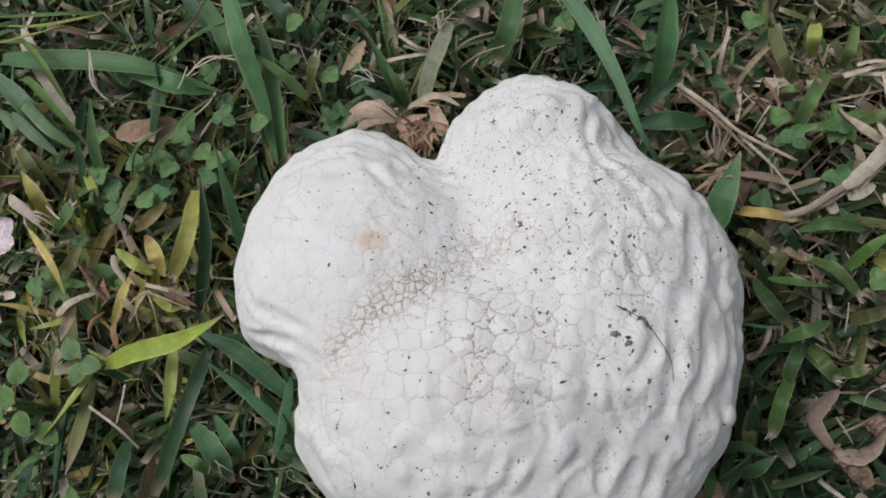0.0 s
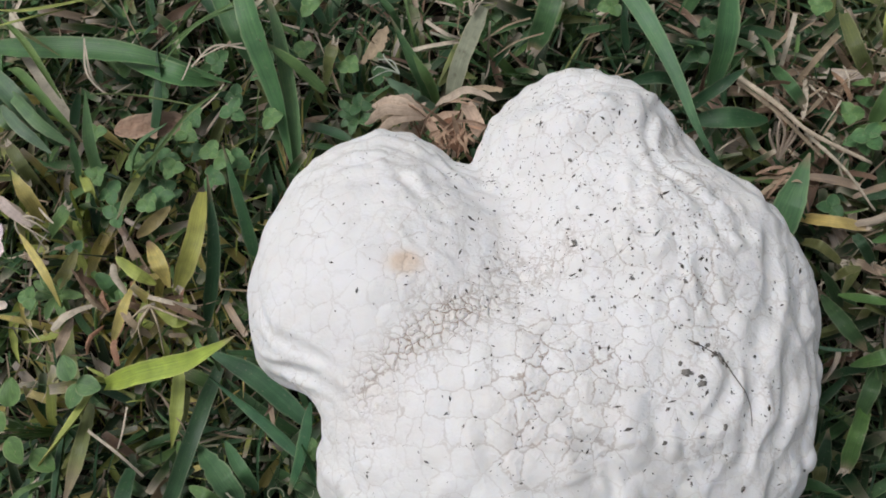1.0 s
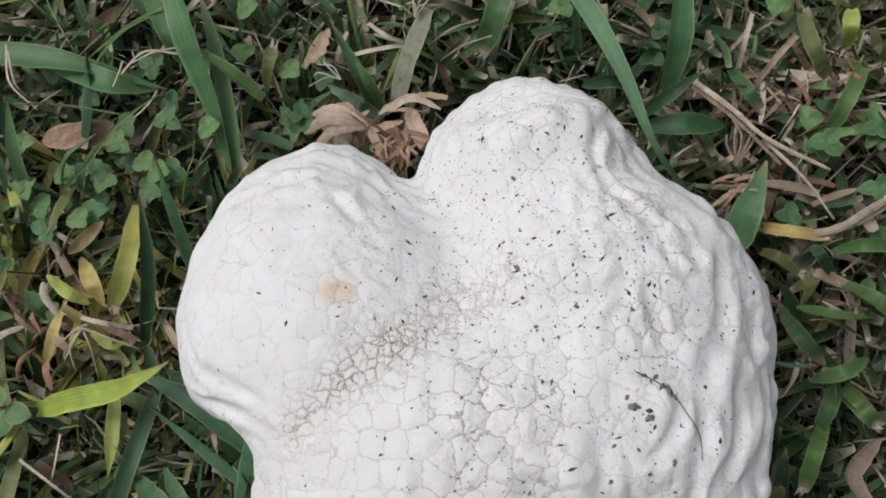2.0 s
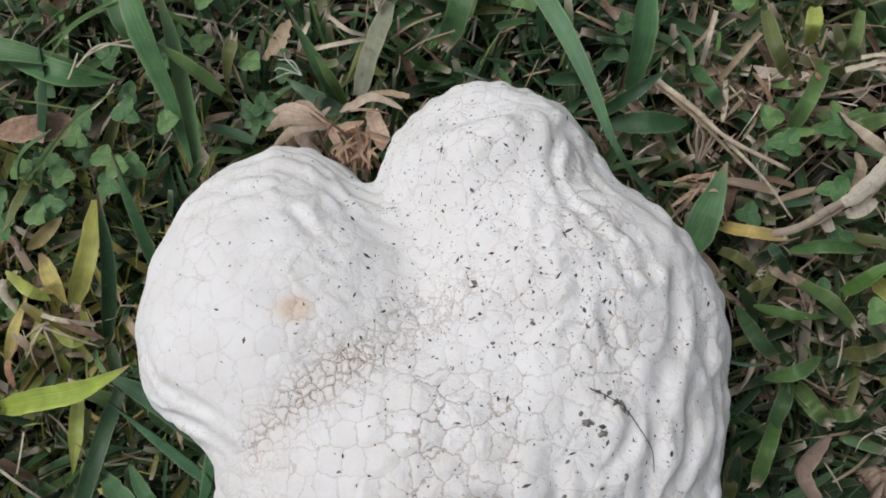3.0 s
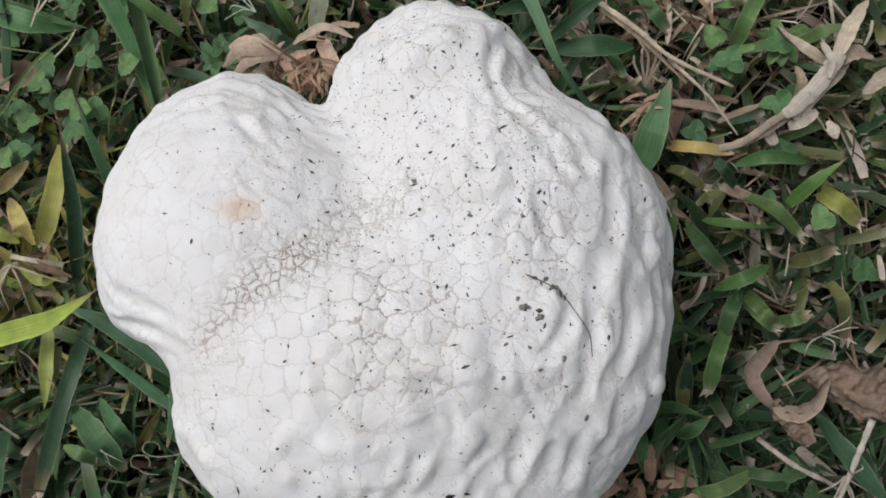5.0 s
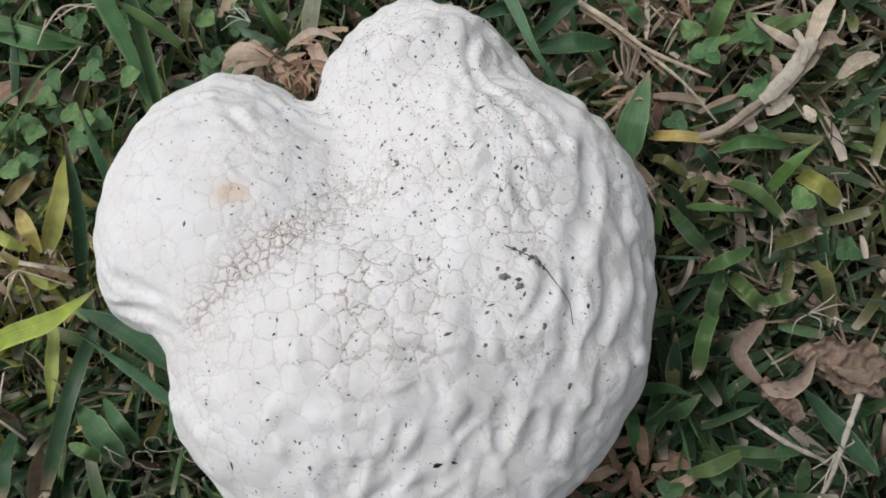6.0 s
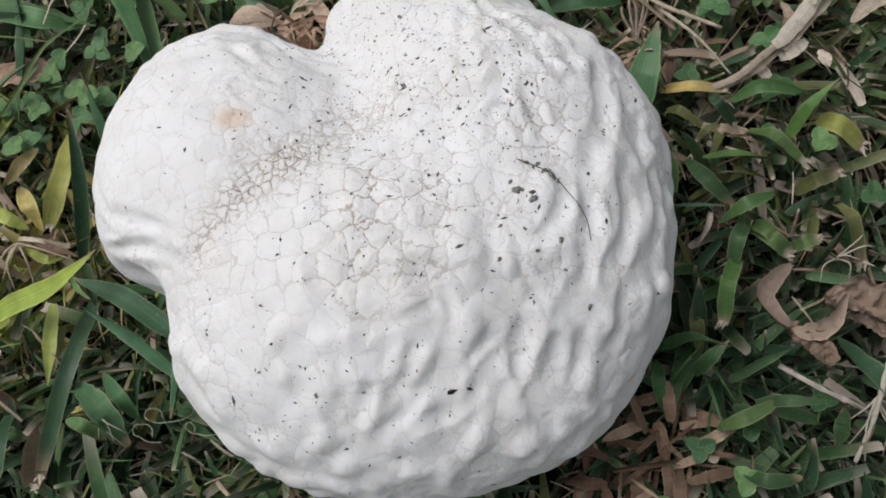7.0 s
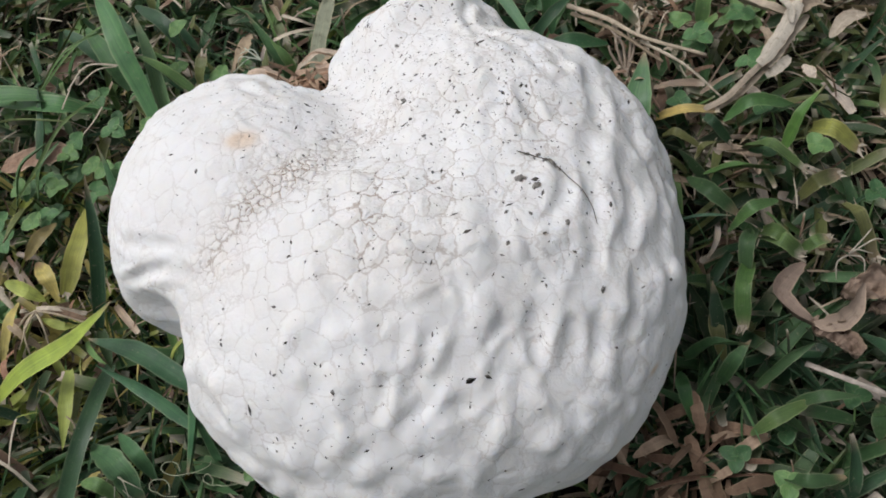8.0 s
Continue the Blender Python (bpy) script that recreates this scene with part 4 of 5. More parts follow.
grass_blade([(0.003, 0.157, 0.024), (-0.001, 0.138, 0.026), (-0.008, 0.127, 0.012)], 0.0116, MID, "broad mid green grass blade with a mown end", shape="cut")
straw([(-0.008, 0.135, 0.026), (-0.018, 0.130, 0.030), (-0.028, 0.128, 0.022)], 0.0014, TAN, "tan dry straw lying on the lawn grass", shape="both")
straw([(-0.003, 0.128, 0.026), (-0.014, 0.124, 0.028), (-0.024, 0.124, 0.016)], 0.0011, TAN, "tan dry straw lying on the lawn grass", shape="both")
grass_blade([(-0.097, 0.119, 0.010), (-0.093, 0.125, 0.020), (-0.090, 0.133, 0.022)], 0.0068, OLIVE, "mid-sized olive green grass blade with a mown end", shape="cut")
straw([(-0.069, 0.140, 0.018), (-0.072, 0.130, 0.022), (-0.082, 0.127, 0.012)], 0.0062, TAN, "tan dry straw lying on the lawn grass", shape="both", ragged=0.1)
grass_blade([(-0.075, 0.156, 0.022), (-0.065, 0.143, 0.026), (-0.063, 0.139, 0.014)], 0.0074, MID, "mid-sized mid green grass blade lying over the lawn", shape="both")
grass_blade([(0.069, 0.063, 0.012), (0.058, 0.070, 0.032), (0.051, 0.079, 0.042), (0.044, 0.098, 0.046), (0.034, 0.121, 0.048), (0.021, 0.144, 0.046), (0.012, 0.160, 0.040)], 0.0112, (0.085, 0.180, 0.085), "broad soft green grass leaf on a narrow bent culm", shape="stalked", roll=0.1, twist=0.2)
grass_blade([(0.069, 0.146, 0.030), (0.065, 0.119, 0.034), (0.061, 0.102, 0.014)], 0.0134, (0.058, 0.145, 0.054), "broad soft green grass blade lying over the lawn", shape="both")
grass_blade([(0.049, 0.094, 0.020), (0.061, 0.099, 0.030), (0.073, 0.107, 0.030)], 0.0049, DEEP, "mid-sized dark green grass blade with a pointed tip", shape="blade")
grass_blade([(0.051, 0.092, 0.016), (0.067, 0.090, 0.022), (0.082, 0.092, 0.012)], 0.0110, (0.035, 0.095, 0.037), "broad bluish dark green grass blade lying over the lawn", shape="both")
grass_blade([(0.030, 0.110, 0.014), (0.041, 0.108, 0.022), (0.052, 0.107, 0.014)], 0.0070, DEEP, "mid-sized dark green grass blade lying over the lawn", shape="both")
grass_blade([(0.080, 0.043, 0.014), (0.084, 0.054, 0.022), (0.092, 0.073, 0.026)], 0.0140, (0.080, 0.170, 0.072), "broad soft green grass blade with a pointed tip", shape="blade", roll=0.0, twist=0.1)
straw([(0.093, 0.131, 0.022), (0.089, 0.119, 0.024), (0.088, 0.113, 0.014)], 0.003, PALE, "pale dry straw lying on the lawn grass", shape="both")
straw([(0.085, 0.120, 0.014), (0.089, 0.123, 0.018), (0.095, 0.131, 0.014)], 0.0024, TAN, "tan dry straw lying on the lawn grass", shape="both")
straw([(0.110, 0.124, 0.016), (0.101, 0.114, 0.022), (0.095, 0.108, 0.010)], 0.0038, TAN, "tan dry straw lying on the lawn grass", shape="both")
grass_blade([(0.111, 0.131, 0.020), (0.112, 0.114, 0.026), (0.120, 0.106, 0.014)], 0.0071, OLIVE, "mid-sized olive green grass blade with a mown end", shape="cut")
grass_blade([(0.128, 0.130, 0.022), (0.126, 0.122, 0.024), (0.128, 0.118, 0.012)], 0.0072, LIME, "mid-sized yellow-green grass blade with a mown end", shape="cut")
grass_blade([(0.144, 0.128, 0.022), (0.139, 0.115, 0.026), (0.138, 0.111, 0.014)], 0.0068, (0.125, 0.190, 0.063), "mid-sized soft green grass blade with a mown end", shape="cut")
grass_blade([(0.086, 0.114, 0.012), (0.089, 0.101, 0.022), (0.096, 0.095, 0.014)], 0.0065, MID, "mid-sized mid green grass blade with a mown end", shape="cut", tip=TAN)
grass_blade([(0.133, 0.111, 0.014), (0.122, 0.095, 0.026), (0.118, 0.086, 0.014)], 0.0075, FRESH, "mid-sized fresh green grass blade with a mown end", shape="cut")
grass_blade([(0.113, 0.104, 0.014), (0.117, 0.102, 0.020), (0.125, 0.105, 0.012)], 0.004, FRESH, "narrow fresh green grass blade lying over the lawn", shape="both")
grass_blade([(0.115, 0.100, 0.012), (0.117, 0.095, 0.018), (0.124, 0.094, 0.010)], 0.0057, MID, "mid-sized mid green grass blade lying over the lawn", shape="both")
grass_blade([(0.141, 0.086, 0.012), (0.146, 0.086, 0.024), (0.156, 0.088, 0.026)], 0.0057, FRESH, "mid-sized fresh green grass blade with a pointed tip", shape="blade")
straw([(0.137, 0.106, 0.020), (0.146, 0.107, 0.024), (0.163, 0.111, 0.020)], 0.0034, PALE, "pale dry straw lying on the lawn grass", shape="both", ragged=0.1)
straw([(0.142, 0.110, 0.022), (0.149, 0.109, 0.026), (0.162, 0.109, 0.022)], 0.0024, PALE, "pale dry straw lying on the lawn grass", shape="both", ragged=0.1)
straw([(0.140, 0.107, 0.020), (0.151, 0.105, 0.022), (0.163, 0.105, 0.018)], 0.0029, PALE, "pale dry straw lying on the lawn grass", shape="both", ragged=0.1)
straw([(0.151, 0.105, 0.024), (0.152, 0.096, 0.022), (0.156, 0.086, 0.012)], 0.0022, PALE, "pale dry straw lying on the lawn grass", shape="both")
grass_blade([(0.091, 0.053, 0.010), (0.101, 0.049, 0.018), (0.114, 0.047, 0.014)], 0.0052, YELLOW, "mid-sized yellowed grass blade with a mown end", shape="cut", tip=TAN)
grass_blade([(0.091, 0.044, 0.010), (0.095, 0.040, 0.018), (0.104, 0.034, 0.012)], 0.0047, OLIVE, "narrow olive green grass blade with a mown end", shape="cut")
grass_blade([(0.107, 0.044, 0.018), (0.109, 0.039, 0.020), (0.115, 0.034, 0.010)], 0.0041, DEEP, "narrow dark green grass blade with a mown end", shape="cut")
grass_blade([(0.114, 0.042, 0.014), (0.124, 0.042, 0.024), (0.141, 0.041, 0.014)], 0.0053, (0.070, 0.172, 0.051), "mid-sized soft green grass blade lying over the lawn", shape="both")
grass_blade([(0.132, 0.026, 0.012), (0.137, 0.031, 0.026), (0.148, 0.038, 0.030)], 0.0066, (0.086, 0.200, 0.045), "mid-sized soft green grass blade with a pointed tip", shape="blade")
grass_blade([(0.118, 0.031, 0.012), (0.124, 0.023, 0.024), (0.135, 0.013, 0.016)], 0.008, FRESH, "broad fresh green grass blade with a mown end", shape="cut", tip=PALE, tip_part=0.1)
grass_blade([(0.101, 0.023, 0.012), (0.111, 0.019, 0.022), (0.126, 0.018, 0.014)], 0.0066, (0.082, 0.185, 0.050), "mid-sized soft green grass blade lying over the lawn", shape="both")
grass_blade([(0.142, 0.030, 0.016), (0.146, 0.023, 0.024), (0.156, 0.017, 0.014)], 0.0084, LIME, "broad yellow-green grass blade with a mown end", shape="cut")
grass_blade([(0.108, 0.032, 0.018), (0.102, 0.030, 0.020), (0.098, 0.028, 0.010)], 0.0049, OLIVE, "mid-sized olive green grass blade lying over the lawn", shape="both", tip=PALE)
grass_blade([(0.095, 0.023, 0.012), (0.099, 0.011, 0.022), (0.108, 0.002, 0.014)], 0.0072, MID, "mid-sized mid green grass blade lying over the lawn", shape="both")
grass_blade([(0.102, -0.003, 0.014), (0.110, -0.001, 0.026), (0.122, 0.004, 0.016)], 0.0067, (0.074, 0.165, 0.050), "mid-sized soft green grass blade lying over the lawn", shape="both")
grass_blade([(0.113, -0.006, 0.012), (0.116, -0.014, 0.024), (0.123, -0.019, 0.016)], 0.0071, FRESH, "mid-sized fresh green grass blade with a mown end", shape="cut", tip=PALE, tip_part=0.15)
grass_blade([(0.130, 0.005, 0.012), (0.135, 0.005, 0.022), (0.145, 0.008, 0.018)], 0.0066, OLIVE, "mid-sized olive green grass blade with a mown end", shape="cut", tip=TAN)
grass_blade([(0.110, -0.002, 0.014), (0.105, -0.013, 0.022), (0.103, -0.020, 0.012)], 0.0062, (0.053, 0.132, 0.041), "mid-sized soft green grass blade lying over the lawn", shape="both")
grass_blade([(0.123, -0.016, 0.012), (0.127, -0.016, 0.020), (0.134, -0.014, 0.016)], 0.0049, FRESH, "narrow fresh green grass blade with a mown end", shape="cut", tip=TAN)
grass_blade([(0.112, -0.004, 0.014), (0.105, -0.012, 0.024), (0.102, -0.024, 0.014)], 0.006, MID, "mid-sized mid green grass blade lying over the lawn", shape="both")
grass_blade([(0.106, -0.016, 0.016), (0.099, -0.027, 0.024), (0.096, -0.040, 0.016)], 0.0069, (0.082, 0.185, 0.047), "mid-sized soft green grass blade with a mown end", shape="cut", tip=TAN, tip_part=0.12)
grass_blade([(0.088, -0.050, 0.008), (0.088, -0.036, 0.022), (0.089, -0.025, 0.028)], 0.0063, DEEP, "broad dark green grass blade with a pointed tip", shape="blade")
grass_blade([(0.113, -0.005, 0.014), (0.115, -0.011, 0.024), (0.123, -0.019, 0.016)], 0.0065, FRESH, "mid-sized fresh green grass blade with a mown end", shape="cut", tip=PALE, tip_part=0.12)
grass_blade([(0.141, -0.003, 0.018), (0.143, -0.011, 0.024), (0.146, -0.025, 0.012)], 0.0088, OLIVE, "broad olive green grass blade with a mown end", shape="cut")
grass_blade([(0.075, -0.044, 0.012), (0.084, -0.044, 0.024), (0.094, -0.048, 0.026)], 0.0051, MID, "mid-sized mid green grass blade with a pointed tip", shape="blade")
grass_blade([(0.072, -0.049, 0.014), (0.071, -0.057, 0.022), (0.072, -0.067, 0.012)], 0.0052, (0.053, 0.132, 0.043), "mid-sized soft green grass blade lying over the lawn", shape="both")
grass_blade([(0.089, -0.030, 0.014), (0.087, -0.039, 0.020), (0.088, -0.048, 0.010)], 0.0063, OLIVE, "mid-sized olive green grass blade lying over the lawn", shape="both")
grass_blade([(0.095, -0.059, 0.012), (0.105, -0.055, 0.024), (0.114, -0.052, 0.026)], 0.0038, MID, "narrow mid green grass blade with a pointed tip", shape="blade")
grass_blade([(0.102, -0.067, 0.012), (0.111, -0.068, 0.022), (0.123, -0.070, 0.020)], 0.0042, MID, "narrow mid green grass blade with a pointed tip", shape="blade")
grass_blade([(0.095, -0.067, 0.012), (0.098, -0.071, 0.022), (0.106, -0.077, 0.012)], 0.007, MID, "mid-sized mid green grass blade lying over the lawn", shape="both")
grass_blade([(0.133, -0.048, 0.012), (0.139, -0.063, 0.024), (0.152, -0.079, 0.016)], 0.0104, (0.042, 0.108, 0.050), "broad bluish dark green grass blade lying over the lawn", shape="both")
grass_blade([(0.126, -0.083, 0.012), (0.126, -0.077, 0.020), (0.129, -0.072, 0.012)], 0.006, MID, "mid-sized mid green grass blade lying over the lawn", shape="both")
grass_blade([(0.085, 0.005, 0.016), (0.094, 0.002, 0.022), (0.105, 0.002, 0.016)], 0.0014, (0.094, 0.190, 0.108), "slender soft green grass blade lying over the lawn", shape="both")
grass_blade([(0.084, -0.055, 0.010), (0.088, -0.052, 0.024), (0.095, -0.047, 0.026)], 0.0062, MID, "mid-sized mid green grass blade with a pointed tip", shape="blade")
grass_blade([(0.088, -0.074, 0.014), (0.096, -0.072, 0.024), (0.110, -0.067, 0.016)], 0.0054, FRESH, "mid-sized fresh green grass blade lying over the lawn", shape="both")
grass_blade([(0.093, -0.087, 0.012), (0.099, -0.092, 0.022), (0.112, -0.092, 0.014)], 0.0058, MID, "mid-sized mid green grass blade lying over the lawn", shape="both")
grass_blade([(-0.177, 0.088, 0.010), (-0.165, 0.105, 0.026), (-0.165, 0.132, 0.030)], 0.0101, DEEP, "broad dark green grass blade with a pointed tip", shape="blade")
grass_blade([(-0.197, 0.140, 0.020), (-0.158, 0.120, 0.030), (-0.141, 0.121, 0.014)], 0.0132, (0.070, 0.165, 0.057), "broad soft green grass blade lying over the lawn", shape="both")
grass_blade([(-0.152, 0.173, 0.016), (-0.134, 0.142, 0.026), (-0.130, 0.130, 0.014)], 0.0103, MID, "broad mid green grass blade lying over the lawn", shape="both")
grass_blade([(-0.124, 0.174, 0.020), (-0.108, 0.155, 0.024), (-0.102, 0.144, 0.014)], 0.0088, DEEP, "broad dark green grass blade lying over the lawn", shape="both")


# fine and broad blades that lie over the brown leaf and round it
grass_blade([(-0.242, 0.121, 0.018), (-0.226, 0.111, 0.032), (-0.213, 0.099, 0.034), (-0.202, 0.091, 0.026)], 0.0082, (0.105, 0.190, 0.085), "broad soft green grass blade lying over the lawn", shape="both")
grass_blade([(-0.240, 0.131, 0.022), (-0.222, 0.121, 0.038), (-0.206, 0.105, 0.038), (-0.196, 0.092, 0.028)], 0.0050, (0.110, 0.200, 0.060), "narrow fresh green grass blade lying over the lawn", shape="both")
grass_blade([(-0.232, 0.146, 0.040), (-0.213, 0.128, 0.046), (-0.200, 0.107, 0.040)], 0.0034, (0.120, 0.200, 0.055), "slender fresh green grass blade lying over the lawn", shape="both")
grass_blade([(-0.238, 0.112, 0.026), (-0.222, 0.098, 0.034), (-0.210, 0.088, 0.028)], 0.0070, (0.120, 0.190, 0.110), "mid-sized pale green grass blade lying over the lawn", shape="both")
grass_blade([(-0.193, 0.072, 0.012), (-0.189, 0.089, 0.034), (-0.187, 0.108, 0.044)], 0.0064, (0.085, 0.165, 0.062), "upright soft green grass blade with a pointed tip", shape="blade")
grass_blade([(-0.120, 0.144, 0.040), (-0.140, 0.132, 0.046), (-0.158, 0.120, 0.038)], 0.0013, FRESH, "slender fresh green grass blade lying over the lawn", shape="both")
grass_blade([(-0.190, 0.110, 0.036), (-0.168, 0.106, 0.042), (-0.143, 0.102, 0.036)], 0.0013, (0.150, 0.200, 0.070), "slender fresh green grass blade over a brown leaf", shape="both")
grass_blade([(-0.128, 0.108, 0.040), (-0.142, 0.095, 0.044), (-0.158, 0.083, 0.036), (-0.176, 0.076, 0.024)], 0.0015, (0.120, 0.190, 0.065), "slender fresh green grass blade over a brown leaf", shape="both")
grass_blade([(-0.178, 0.078, 0.020), (-0.168, 0.087, 0.034), (-0.156, 0.096, 0.034)], 0.0032, (0.075, 0.150, 0.058), "narrow mid green grass blade over a brown leaf", shape="both")
grass_blade([(-0.168, 0.078, 0.020), (-0.160, 0.086, 0.032), (-0.150, 0.095, 0.034)], 0.0026, (0.085, 0.160, 0.060), "narrow mid green grass blade over a brown leaf", shape="both")
grass_blade([(-0.240, 0.152, 0.036), (-0.215, 0.146, 0.044), (-0.186, 0.152, 0.040)], 0.0016, LIME, "slender yellow-green grass blade lying over the lawn", shape="both")
grass_blade([(-0.244, 0.145, 0.036), (-0.222, 0.138, 0.042), (-0.205, 0.128, 0.036)], 0.0018, OLIVE, "slender olive green grass blade lying over the lawn", shape="both")
straw([(-0.146, 0.119, 0.036), (-0.134, 0.125, 0.041), (-0.121, 0.125, 0.036)], 0.0016, PALE, "pale dry straw lying on the lawn grass", shape="both")
straw([(-0.191, 0.132, 0.042), (-0.188, 0.116, 0.042), (-0.180, 0.107, 0.036)], 0.0014, PALE, "pale dry straw lying over a green blade", shape="both")
straw([(-0.244, 0.160, 0.020), (-0.232, 0.141, 0.026), (-0.217, 0.118, 0.022), (-0.208, 0.104, 0.016)], 0.0062, (0.46, 0.42, 0.33), "broad pale dry straw lying under grass blades", shape="both")
straw([(-0.238, 0.150, 0.016), (-0.225, 0.128, 0.020), (-0.214, 0.110, 0.014)], 0.0048, (0.42, 0.37, 0.29), "pale dry straw lying under grass blades", shape="both")
straw([(-0.240, 0.073, 0.018), (-0.230, 0.066, 0.026), (-0.220, 0.058, 0.022)], 0.0050, (0.48, 0.40, 0.36), "pale dry straw lying beside a fallen petal", shape="both")


# ======== clovers and small weeds ========


def leaflet_mesh(length, width, colour, seed, notch=0.05, cup=0.25):
    """A rounded leaflet from its stalk at the origin along +x, cupped, with a shallow notch."""
    rng = rng_of(seed)
    m, k = 9, 7
    s, u = np.linspace(0, 1, m)[:, None], np.linspace(-1, 1, k)[None]
    half = 0.5 * width * np.sin(np.pi * np.clip(s, 0.02, 0.985) ** 0.72) ** 0.62
    x = length * (s - notch * (1 - np.abs(u)) ** 2 * s ** 4) + 0 * u
    y = half * u
    z = cup * np.abs(y) - 0.10 * length * s ** 2 + 0.03 * length * np.sin(5 * s + 3 * u + seed)
    top = np.stack([x, y, z], -1)
    swell = (1 - u ** 4) * (1 - (2 * s - 1) ** 6)
    co = np.stack([top, top - np.stack([0 * swell, 0 * swell, 0.0003 * swell], -1)])
    index = np.arange(2 * m * k).reshape(2, m, k)
    face = lambda g: np.stack([g[:-1, :-1], g[1:, :-1], g[1:, 1:], g[:-1, 1:]], -1).reshape(-1, 4)
    quads = [face(index[0]), face(index[1])[:, ::-1]]
    tint = np.array(colour) * (1 + 0.08 * rng.normal(size=(m, k, 1)))
    run = np.zeros((m, k, 3))
    run[..., 0], run[..., 1] = u + 0 * s, s + 0 * u
    return mesh_of("leaflet", co, np.concatenate(quads), CLOVER, np.stack([tint, tint]), np.stack([run, run]))


def clover(height, size, colour, seed, label):
    rng = rng_of(seed)
    thing = new("clover")
    lean = rng.normal(0, 0.006, 2)
    top = (lean[0], lean[1], height)
    part("stem", tube_mesh([(0, 0, SOIL_LEVEL), (lean[0] * 0.3, lean[1] * 0.3, height * 0.6), top], 0.0005, FRESH, LEAF, 6, 8), thing)
    for i in range(3):
        leaf = part("leaflet", leaflet_mesh(size * rng.uniform(0.9, 1.1), size * rng.uniform(0.9, 1.05), colour, seed * 3 + i), thing)
        leaf.matrix_basis = pose(*top, rng.normal(0, 8), rng.normal(-4, 9), i * 120 + rng.normal(0, 10))
    return tagged(thing, label, "clover", "clovers in the lawn")


CLOVER_GREEN, CLOVER_DARK, CLOVER_LIGHT = (0.072, 0.165, 0.058), (0.045, 0.112, 0.040), (0.112, 0.215, 0.070)
clovers = [
    clover(0.022, 0.0064, CLOVER_GREEN, 21, "three-leafed green clover standing in the lawn"),
    clover(0.017, 0.0056, CLOVER_DARK, 22, "small dark green three-leafed clover in the lawn"),
    clover(0.026, 0.0060, CLOVER_LIGHT, 23, "light green three-leafed clover on a thin stem")]
clovers[0].matrix_basis = pose(-0.163, 0.076, 0)
clovers[1].matrix_basis = pose(-0.140, 0.096, 0)
clovers[2].matrix_basis = pose(-0.103, 0.146, 0)
places = [(-0.158, 0.084, 1), (-0.133, 0.093, 0), (-0.145, 0.088, 2), (-0.147, 0.070, 0), (-0.082, 0.096, 1), (0.121, 0.074, 0), (0.053, 0.131, 1),
          (0.024, 0.136, 2), (-0.112, 0.130, 1), (-0.068, 0.110, 1), (0.060, 0.120, 1), (-0.218, 0.024, 2), (0.122, 0.064, 0), (0.129, 0.067, 1),
          (0.089, -0.071, 1), (0.121, -0.079, 1)]
for x, y, k in places:
    copy_thing(clovers[k], pose(x, y, -0.004, 0, 0, (x * 7919 + y * 104729) * 360 % 360))
places = [(-0.168, 0.093, 1), (-0.176, 0.112, 0), (0.126, 0.034, 1), (0.134, 0.035, 1), (0.141, 0.022, 2), (0.135, 0.023, 1),
          (0.132, 0.095, 0), (-0.140, 0.126, 1), (-0.131, 0.121, 0), (0.103, -0.085, 1), (-0.165, 0.072, 1), (-0.185, 0.125, 2), (-0.155, 0.062, 1),
          (-0.202, 0.060, 1), (0.150, -0.010, 1), (0.112, 0.052, 1)]
for x, y, k in places:
    copy_thing(clovers[k], pose(x, y, -0.004, 0, 0, (x * 7919 + y * 104729) * 360 % 360))
places = [(-0.172, 0.080, 2), (-0.180, 0.088, 0), (-0.187, 0.080, 2), (-0.170, 0.066, 2), (-0.178, 0.070, 0), (-0.150, 0.098, 2), (-0.160, 0.100, 0), (-0.190, 0.096, 2),
          (-0.154, 0.078, 2), (-0.195, 0.070, 0), (-0.138, 0.082, 2), (-0.127, 0.100, 0), (-0.118, 0.098, 2), (-0.164, 0.060, 0)]
for x, y, k in places:
    copy_thing(clovers[k], pose(x, y, -0.002, 0, 0, (x * 7919 + y * 104729) * 360 % 360))
rng = rng_of(77)
for x, y in zip(*scattered(rng, 16, -0.25, 0.20, -0.12, 0.20, 0.004)):
    copy_thing(clovers[int(rng.integers(0, 3))], pose(x, y, -0.010, 0, 0, rng.uniform(0, 360)))


def broadleaf_weed(places, size, colour, label):
    weed = new("broadleaf_weed")
    root = np.mean(places, 0)
    weed.location = (root[0], root[1], 0)
    for i, (x, y, z) in enumerate(places):
        dx, dy = x - root[0], y - root[1]
        turn = math.degrees(math.atan2(dy, dx))
        c, s = math.cos(radians(turn)), math.sin(radians(turn))
        start = (dx - c * size * 0.5, dy - s * size * 0.5, z)
        leaf = part("leaf", leaflet_mesh(size, size * 0.82, colour, 300 + i, 0.03, 0.12), weed)
        leaf.matrix_basis = pose(*start, 6 * (-1) ** i, -8 + 5 * i, turn)
        part("leaf_stalk", tube_mesh([(0, 0, SOIL_LEVEL), (dx * 0.2, dy * 0.2, z * 0.6), start], 0.0006, FRESH, LEAF, 6, 8), weed)
    return tagged(weed, label, "weed")


broadleaf_weed([(-0.218, -0.011, 0.026), (-0.222, -0.022, 0.028), (-0.213, -0.034, 0.027), (-0.204, -0.038, 0.022), (-0.230, -0.030, 0.024)], 0.0115, (0.090, 0.175, 0.048), "low broadleaf weed with rounded soft green leaves")
broadleaf_weed([(-0.192, -0.002, 0.030), (-0.184, -0.009, 0.027), (-0.192, -0.013, 0.024)], 0.0105, (0.095, 0.185, 0.066), "small weed with pale bluish green rounded leaves")


